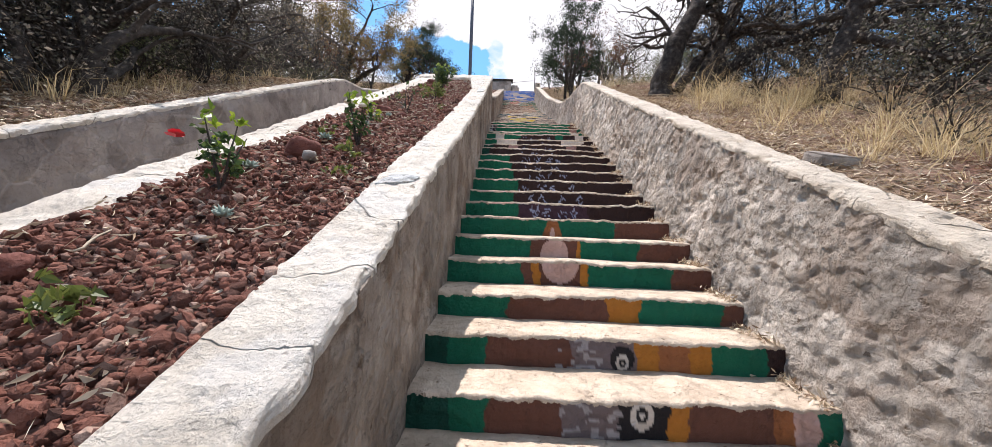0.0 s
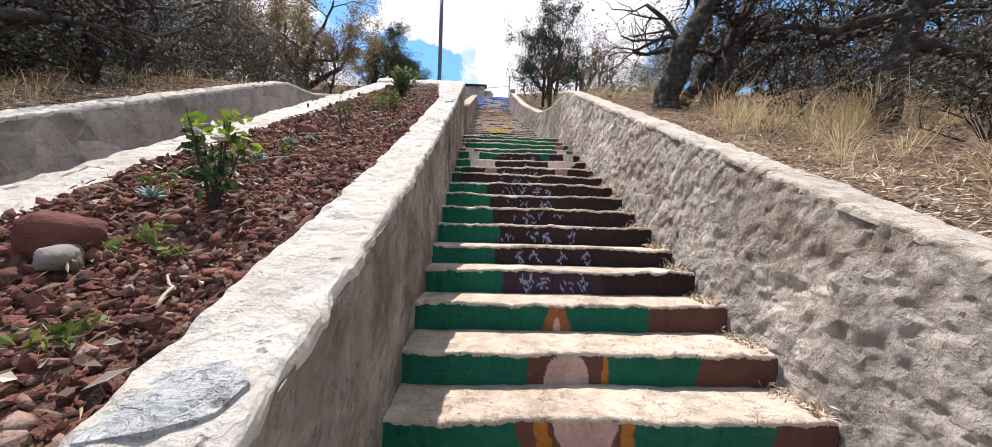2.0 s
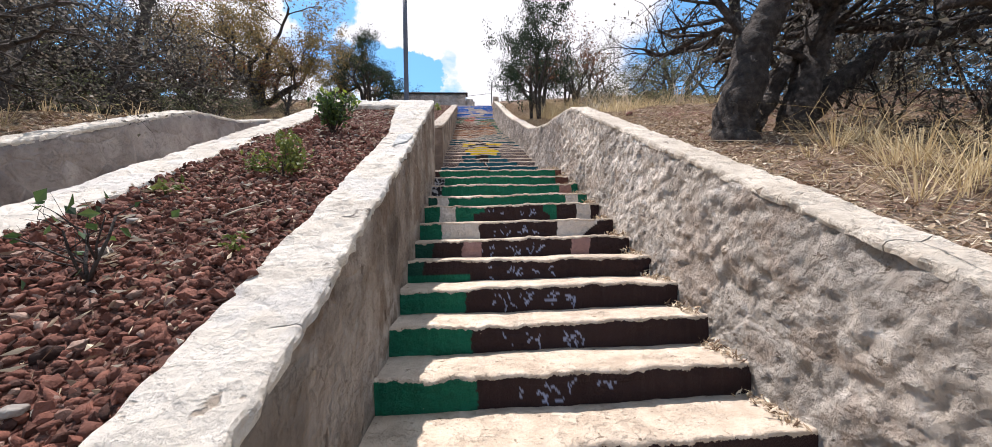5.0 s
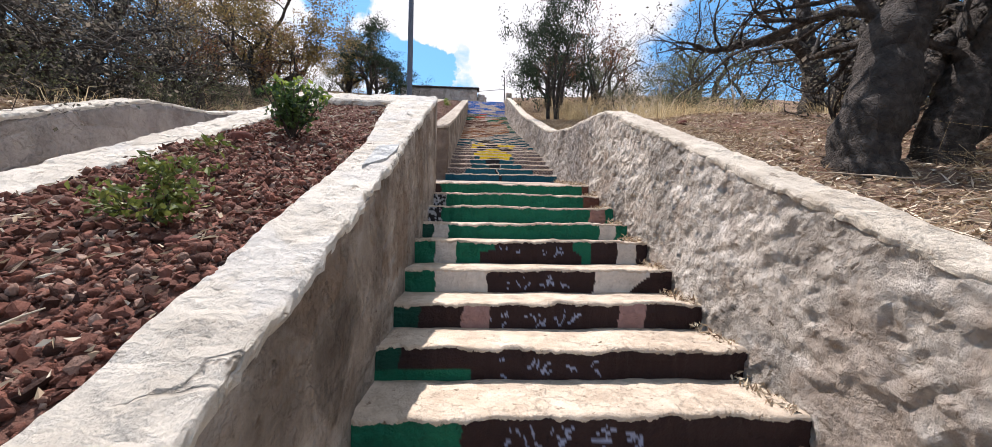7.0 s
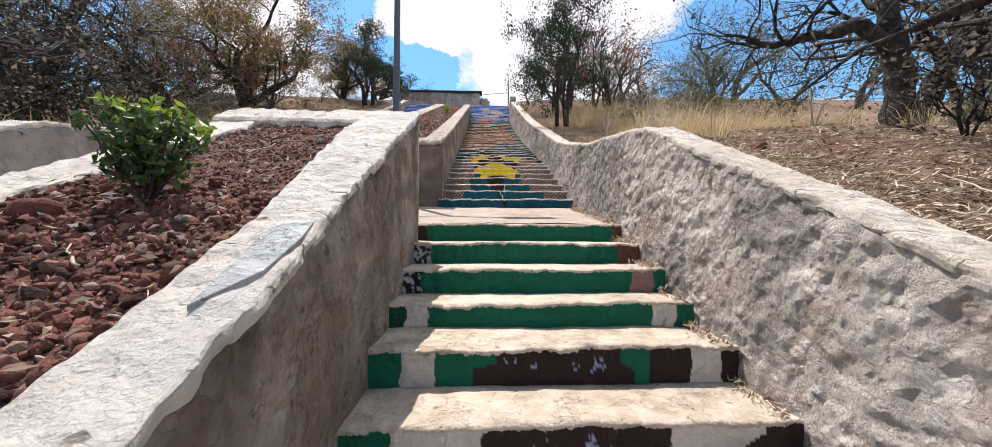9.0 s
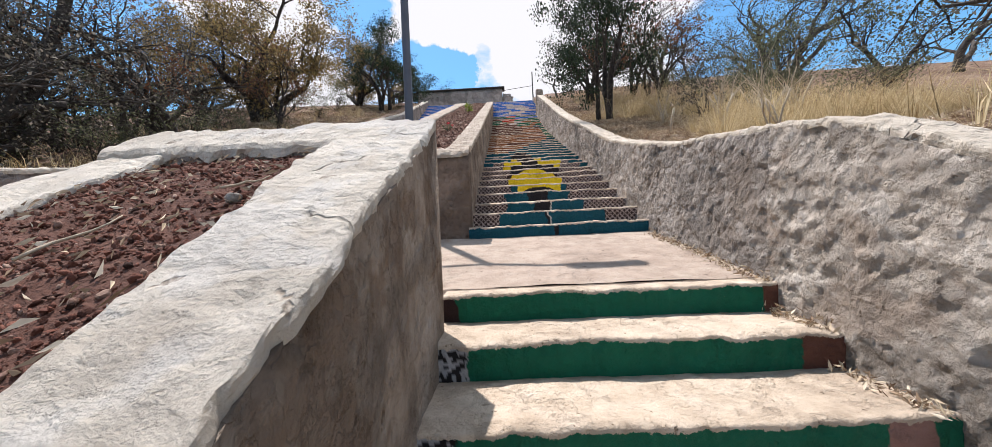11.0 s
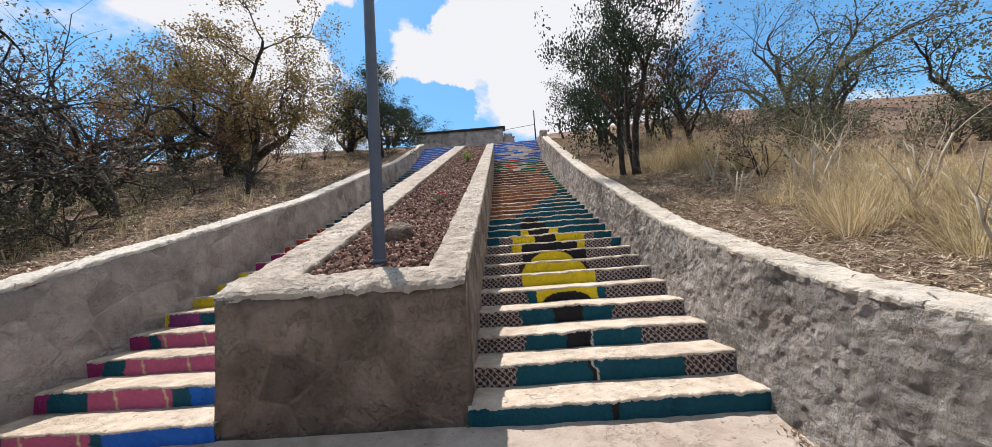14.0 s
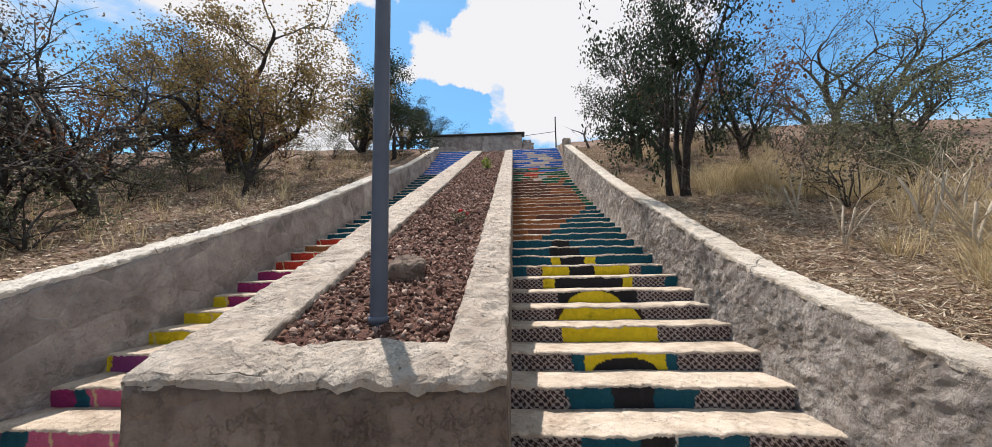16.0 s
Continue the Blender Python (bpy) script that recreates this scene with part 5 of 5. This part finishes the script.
def rose(label, x, y, height, seed, stems, leaves, blooms, wide=0.42, fresh=0.8):
    """An upright rose: stems from one crown, stalks of folded leaflets, lime-green new growth at the tips."""
    r = np.random.default_rng(seed)
    ob = tagged(holder("rose_bush", (x, y, low_bed(x, y))), label, "rose bush")
    old, young = [], []
    for k in range(stems):
        turn, lean = k * 2.4 + r.uniform(-0.4, 0.4), r.uniform(0.12, wide)
        top = np.array([math.cos(turn) * lean, math.sin(turn) * lean, r.uniform(0.75, 1.05)]) * height
        pts = [np.array([0, 0, -0.02])] + [top * f + r.normal(size=3) * 0.012 * height * np.array([1, 1, 0.3]) for f in (0.25, 0.5, 0.75, 1.0)]
        part("stem", mesh_of("stem", *tube(pts, [0.007, 0.006, 0.005, 0.004, 0.0025], 6), [M_BARK_GREY]), ob)
        for j in range(leaves):
            f = r.uniform(0.22, 1.0)
            at = top * f
            way = np.array([math.cos(j * 2.4), math.sin(j * 2.4), r.uniform(-0.1, 0.7)])
            for m in range(3):
                spot = at + way * height * (0.05 + 0.055 * m) + r.normal(size=3) * 0.012 * height
                (young if f > fresh else old).append(spot)
    part("leaves", mesh_of("leaves", *leaf_cloud(old, 0.012, 2, 0.028, seed + 1, 0.8, 1.5), [M_LEAF_ROSE], smooth=False), ob, "dark green toothed leaves")
    part("new_leaves", mesh_of("new_leaves", *leaf_cloud(young, 0.012, 2, 0.030, seed + 2, 0.8, 1.7), [M_LEAF_LIME], smooth=False), ob, "lime-green young leaves")
    for fx, fy, fz, size, m in blooms:
        petals = []
        for k in range(16):
            ring, turn = k / 16, k * 2.4
            tilt = 1.25 - 0.95 * ring
            d = np.array([math.cos(turn) * math.cos(tilt), math.sin(turn) * math.cos(tilt), math.sin(tilt)])
            side = np.array([-math.sin(turn), math.cos(turn), 0.0])
            c, w = np.array([fx, fy, fz]), size * (0.35 + 0.35 * ring)
            petals.append(([c, c + d * size * 0.55 + side * w, c + d * size * 0.95 + side * w * 0.6, c + d * size * 0.95 - side * w * 0.6, c + d * size * 0.55 - side * w], [(0, 1, 2, 3, 4)]))
        part("flower", mesh_of("flower", *weld(petals), [m], smooth=False), ob, "open rose flower")
    return ob


rose("green rose bush with one pink-red bloom", -1.20, 1.92, 0.36, 71, 5, 7, [(-0.19, -0.06, 0.25, 0.045, M_RED), (0.03, -0.09, 0.17, 0.018, M_WHITE)])
rose("young rose bush with lime-green tips and white blooms", -0.92, 2.94, 0.40, 75, 6, 8, [(-0.06, -0.05, 0.31, 0.042, M_WHITE), (0.05, -0.05, 0.29, 0.036, M_WHITE)], 0.5)
rose("leafy rose bush with lime-green shoots near the end of the bed", -1.05, 7.08, 0.40, 87, 14, 14, [], 0.75, 0.90)
bush("twig_bush", "nearly bare thorny twigs with a few leaves", -1.0, 4.58, low_bed(-1.0, 4.58), 79, M_LEAF_ROSE, 0.5, 1, 0.03, thin=0.5)
bush("rose_bush", "low spreading green bush on red gravel", -0.88, 5.7, low_bed(-0.88, 5.7), 83, M_LEAF_OLIVE, 0.30, 10, 0.02)
bush("rose_bush", "small bush with red blooms in brown soil", -0.85, 14.0, up_bed(-0.85, 14.0), 91, M_LEAF_SHRUB, 0.25, 2, 0.02, [(0.0, 0.0, 0.2, 0.03, M_RED), (0.08, 0.05, 0.17, 0.025, M_RED)])
bush("rose_bush", "sparse dry bush at the far end of the bed", -0.9, 19.5, up_bed(-0.9, 19.5), 95, M_LEAF_LIME, 0.4, 4, 0.03)


def rosette(x, y, s, seed):
    r = np.random.default_rng(seed)
    ob = tagged(holder("succulent", (x, y, low_bed(x, y) + 0.02)), "small grey-green succulent rosette in red gravel", "succulent", group="succulents in the bed")
    for k in range(16):
        a, el, L = k * 2.4, 0.25 + 0.06 * k, s * r.uniform(0.8, 1.1)
        d = np.array([math.cos(a) * math.cos(el), math.sin(a) * math.cos(el), math.sin(el)])
        part("leaf", mesh_of("leaf", *tube([(0, 0, 0.01), d * L * 0.5, d * L], [0.006, 0.011, 0.001], 5), [M_SUCCULENT]), ob)
    return ob


for k, (sx, sy, ss) in enumerate([(-1.18, 2.95, 0.09), (-1.13, 3.60, 0.08), (-0.95, 1.62, 0.07), (-1.15, 4.0, 0.08), (-1.08, 4.15, 0.06), (-1.25, 2.2, 0.08)]):
    rosette(sx, sy, ss * 0.75, 100 + k)


def stick(x, y, length, turn, level, label="thin dry stick lying on the gravel"):
    r = np.random.default_rng(int(abs(x * 1000) + y * 77))
    p = [(-length / 2 + length * k / 6, r.normal() * length * 0.03, 0.012 + abs(r.normal()) * 0.006) for k in range(7)]
    ob = part("stick", mesh_of("stick", *tube(p, [0.0045, 0.005, 0.005, 0.0045, 0.004, 0.003, 0.002], 6), [M_DEADWOOD]))
    slope = math.atan2(level(x, y + 0.1) - level(x, y - 0.1), 0.2)
    ob.matrix_world = pose(x, y, level(x, y) + 0.022, math.degrees(slope), 0, 0) @ pose(0, 0, 0, 0, 0, turn)
    return tagged(ob, label, "stick", group="fallen sticks")


for sx, sy, sl, st in [(-1.0, 3.66, 0.30, 35), (-0.62, 2.35, 0.18, 120), (-1.1, 4.3, 0.26, 20), (-1.3, 3.2, 0.2, 70), (-0.8, 5.15, 0.22, 60), (-0.85, 6.6, 0.2, 140), (-0.95, 7.75, 0.24, 75), (-0.72, 8.1, 0.16, 50), (-1.2, 1.35, 0.16, 100), (-0.7, 1.5, 0.14, 30)]:
    stick(sx, sy, sl, st, low_bed)
for sx, sy, sl, st in [(2.75, 5.9, 0.4, 20), (2.6, 6.3, 0.5, 150), (2.95, 7.2, 0.6, 60), (2.7, 7.8, 0.45, 10), (2.6, 9.4, 0.5, 100), (3.2, 11.6, 0.6, 40), (2.8, 12.6, 0.5, 160), (2.7, 13.8, 0.5, 70), (3.0, 3.4, 0.5, 30)]:
    stick(sx, sy, sl, st, ground_z, "thin dry stick lying on the bank")


def weed(x, y, s, seed):
    r = np.random.default_rng(seed)
    centres = np.array([(r.normal() * s * 0.4, r.normal() * s * 0.4, abs(r.normal()) * s * 0.4 + 0.02) for k in range(9)])
    ob = part("weed", mesh_of("weed", *leaf_cloud(centres, s * 0.12, 4, s * 0.22, seed, 0.6, 2.4), [M_LEAF_OLIVE], smooth=False))
    ob.location = (x, y, low_bed(x, y) + 0.02)
    return tagged(ob, "small green weed sprouting through red gravel", "weed", kind="stuff")


for k, (sx, sy, ss) in enumerate([(-0.95, 1.05, 0.10), (-0.86, 1.0, 0.08), (-1.2, 3.0, 0.09), (-0.8, 2.55, 0.10), (-0.68, 2.15, 0.08), (-1.05, 3.75, 0.07), (-1.3, 5.3, 0.10), (-1.1, 6.2, 0.11), (-0.62, 4.75, 0.07), (-1.25, 6.6, 0.1)]):
    weed(sx, sy, ss, 300 + k)
for k, (sx, sy, ss) in enumerate([(-0.9, 1.45, 0.06), (-0.6, 1.2, 0.05), (-1.1, 4.75, 0.07), (-0.7, 4.1, 0.05), (-1.2, 5.0, 0.06), (-0.95, 3.3, 0.05), (-0.75, 6.9, 0.06), (-0.7, 8.0, 0.07), (-1.0, 8.2, 0.05), (-0.55, 3.0, 0.05)]):
    stone("pale_pebble", "pale grey pebble lying among red gravel", sx, sy, low_bed(sx, sy) + 0.005, (ss, ss * 0.7, ss * 0.5), M_ROCK, 60 + k)


# ---- grass and litter ----
def blades(centres, per, height, lean, width, seed, surface, foot=0.07):
    r = np.random.default_rng(seed)
    c = np.repeat(np.asarray(centres, float), per, 0)
    n = len(c)
    hs = np.repeat(r.uniform(0.6, 1.25, len(centres)), per) * height
    ang = r.uniform(0, 2 * math.pi, n)
    rad = np.abs(r.normal(size=n)) * foot
    base = c + np.stack([np.cos(ang) * rad, np.sin(ang) * rad], 1)
    z = np.array([surface(a, b) for a, b in base]) - 0.02
    out = np.stack([np.cos(ang), np.sin(ang)], 1)
    h = hs * r.uniform(0.35, 1.15, n)
    wild = ang + r.normal(size=n) * 0.9
    tip = np.stack([np.cos(wild), np.sin(wild)], 1)
    ln = lean * h * r.uniform(0.2, 1.3, n)
    p0 = np.column_stack([base, z])
    p1 = np.column_stack([base + out * (ln * 0.35)[:, None], z + h * 0.6])
    p2 = np.column_stack([base + out * (ln * 0.35)[:, None] + tip * (ln * 0.75)[:, None], z + h * r.uniform(0.45, 1.0, n)])
    s = np.column_stack([-out[:, 1], out[:, 0], np.zeros(n)]) * (width * r.uniform(0.6, 1.4, n))[:, None] / 2
    V = np.stack([p0 - s, p0 + s, p1 + s * 0.8, p1 - s * 0.8, p2], 1).reshape(-1, 3)
    i = np.arange(n) * 5
    F = [tuple(q) for q in np.stack([i, i + 1, i + 2, i + 3], 1).tolist()] + [tuple(q) for q in np.stack([i + 3, i + 2, i + 4], 1).tolist()]
    return V, F


def scatter(n, x0, x1, y0, y1, seed, power=1.0, gate=None):
    r = np.random.default_rng(seed)
    x = x0 + (x1 - x0) * r.random(n) ** power
    p = np.stack([x, r.uniform(y0, y1, n)], 1)
    if gate is not None:
        g = fbm(np.column_stack([p, np.zeros(n)]), 0.55, seed, 2)
        p = p[g > gate]
    return p


V, F = weld([blades(scatter(60, 2.75, 5.2, 1.2, 6.2, 61, 1.0, 0.05), 90, 0.42, 1.6, 0.004, 62, ground_z, 0.10),
             blades(scatter(90, 2.9, 6.4, 10.8, 17.5, 63, 0.9, 0.1), 120, 0.62, 1.5, 0.0042, 64, ground_z, 0.13),
             blades(scatter(420, 3.6, 9, 1.0, 24, 5, 1.3, 0.30), 34, 0.5, 1.1, 0.006, 6, ground_z),
             blades(scatter(42, 3.1, 4.4, 1.8, 5.6, 15, 0.8, 0.0), 40, 0.42, 1.5, 0.005, 16, ground_z),
             blades(scatter(120, 2.5, 4.2, 1.0, 6.0, 17, 0.9), 9, 0.22, 2.6, 0.005, 18, ground_z),
             blades(scatter(300, 3.5, 6.2, 11.2, 17.0, 45, 1.0, -0.1), 46, 0.62, 1.5, 0.0042, 46, ground_z),
             blades(scatter(110, 2.45, 4.2, 8.6, 24, 25, 1.0, 0.05), 34, 0.5, 0.9, 0.006, 26, ground_z)])
tagged(part("dry_grass", mesh_of("dry_grass", V, F, [M_GRASS], smooth=False)), "tall straw-yellow dry grass on the bank", "grass", kind="stuff")
V, F = blades(scatter(420, -5.0, -12, 0, 24, 7, 1.2), 16, 0.45, 0.9, 0.008, 8, ground_z)
tagged(part("dry_grass", mesh_of("dry_grass", V, F, [M_GRASS], smooth=False)), "thin dry grass under the trees", "grass", kind="stuff")


def litter(n, x0, x1, y0, y1, seed, size, power=1.0, long=2.2):
    p = scatter(n, x0, x1, y0, y1, seed, power)
    z = np.array([ground_z(a, b) for a, b in p]) + 0.012
    V, F = leaf_cloud(np.column_stack([p, z]), 0.008, 1, size, seed, 0.5, long)
    V[:, 2] = z.repeat(4) + (V[:, 2] - z.repeat(4)) * 0.45
    return V, F


V, F = weld([litter(34000, 2.22, 7.5, 0, 24, 9, 0.026, 1.7), litter(52000, 2.22, 6.5, 0, 24, 19, 0.010, 1.6, 16.0), litter(44000, 2.22, 6.5, 9.0, 18, 29, 0.011, 1.2, 15.0), litter(26000, -4.45, -8.5, 0, 24, 10, 0.04, 1.4), litter(18000, -4.45, -8.5, 2, 24, 11, 0.012, 1.4, 14.0)])
tagged(part("leaf_litter", mesh_of("leaf_litter", V, F, [M_LITTER], smooth=False)), "brown dead leaves and straw littering the bank", "leaf litter", kind="stuff")
V, F = weld([litter(420, -1.5, -0.45, 0, 8.6, 12, 0.014), litter(1500, -1.5, -0.45, 0, 8.6, 13, 0.006, 1.0, 9.0)])
V[:, 2] = V[:, 2] * 0 + np.array([low_bed(a, b) for a, b in V[:, :2]]) + 0.035 + 0.008 * np.sin(np.arange(len(V)) * 2.1)
tagged(part("dead_leaves", mesh_of("dead_leaves", V, F, [M_LITTER], smooth=False)), "pale dead leaves fallen on the red gravel", "leaf litter", kind="stuff")


r = np.random.default_rng(77)
n = 2600
jy = r.uniform(0.6, 10.9, n)
jx = 1.795 - np.abs(r.normal(size=n)) * 0.035
jz = np.array([floor_z(a) for a in jy]) + np.abs(r.normal(size=n)) * 0.022
V, F = leaf_cloud(np.column_stack([jx, jy, jz]), 0.008, 1, 0.012, 78, 0.6, 4.0)
tagged(part("straw_litter", mesh_of("straw_litter", V, F, [M_LITTER], smooth=False)), "dry straw gathered where steps meet the wall", "leaf litter", kind="stuff")


# ---- head of the stairs ----
def parapet():
    ob = tagged(holder("parapet", (-2.2, 28.9, TOP_Z + 0.04)), "low stone parapet with a dark flat top", "wall")
    V, F = rounded_box((5.0, 0.5, 1.3), (0, 0, 0.55), 0.03, 3, 0.03, 6)
    part("masonry", mesh_of("masonry", V, F, [M_STONEWALL]), ob)
    V, F = rounded_box((5.3, 0.7, 0.09), (0, 0, 1.24), 0.02)
    part("top_slab", mesh_of("top_slab", V, F, [M_DARK]), ob, "dark flat top slab")
    V, F = rounded_box((0.75, 0.5, 1.0), (2.75, 0, 0.42), 0.16, 5, 0.07, 6)
    part("end_block", mesh_of("end_block", V, F, [M_STONEWALL]), ob)
    return ob


parapet()
wall("wall_top", "low rendered kerb beside the topmost steps", 2.02, 2.26, 24.62, 28.0, lambda y: floor_z(y) + 0.16, lambda y: floor_z(y) - 0.4, M_STONEWALL, rough=0.012, freq=4, seed=51, cell=0.07, cement=M_COPING_WARM)
V, F = rounded_box((0.34, 0.22, 0.75), (2.06, 24.6, 10.02), 0.04, 9, 0.012, 4)
tagged(part("end_pillar", mesh_of("end_pillar", V, F, [M_COPING_WARM])), "short pale cement pillar ending the retaining wall", "pillar")


def fence_post(x, y, z, h):
    ob = tagged(holder("fence_post", (x, y, z)), "thin dark post with a wire at the hilltop", "post")
    part("post", mesh_of("post", *tube([(0, 0, -0.2), (0, 0, h)], [0.04, 0.035], 8), [M_DARK]), ob)
    part("wire", mesh_of("wire", *tube([(0, 0, h * 0.62), (-1.4, 0.3, h * 0.60), (-3.2, 0.5, h * 0.52), (-6.2, 0.6, h * 0.50)], [0.014, 0.014, 0.014, 0.014], 5), [M_DARK]), ob)
    return ob


fence_post(2.13, 28.9, TOP_Z + 0.05, 2.15)
stump = tree("dead_tree", "crooked dead trunk beside the upper wall", [((0, 0, 0), (-0.12, 0, 1), 1.0)], 67, M_BARK, None, depth=2, length=1.1, radius=0.06, gnarl=0.2, spread=0.7, kids=(2, 2), count=0)
stand(stump, 2.75, 23.4, 0.0, 1.0)
far = tree("bare_tree", "small leafless tree on the hilltop", [((0, 0, 0), (0.1, 0, 1), 1.0), ((0, 0, 0), (-0.5, 0, 1), 0.9)], 68, M_BARK, None, depth=3, length=1.0, radius=0.06, gnarl=0.22, spread=0.65, kids=(3, 3, 3), count=0)
stand(far, 1.2, 34.0, 0.0, 1.3)
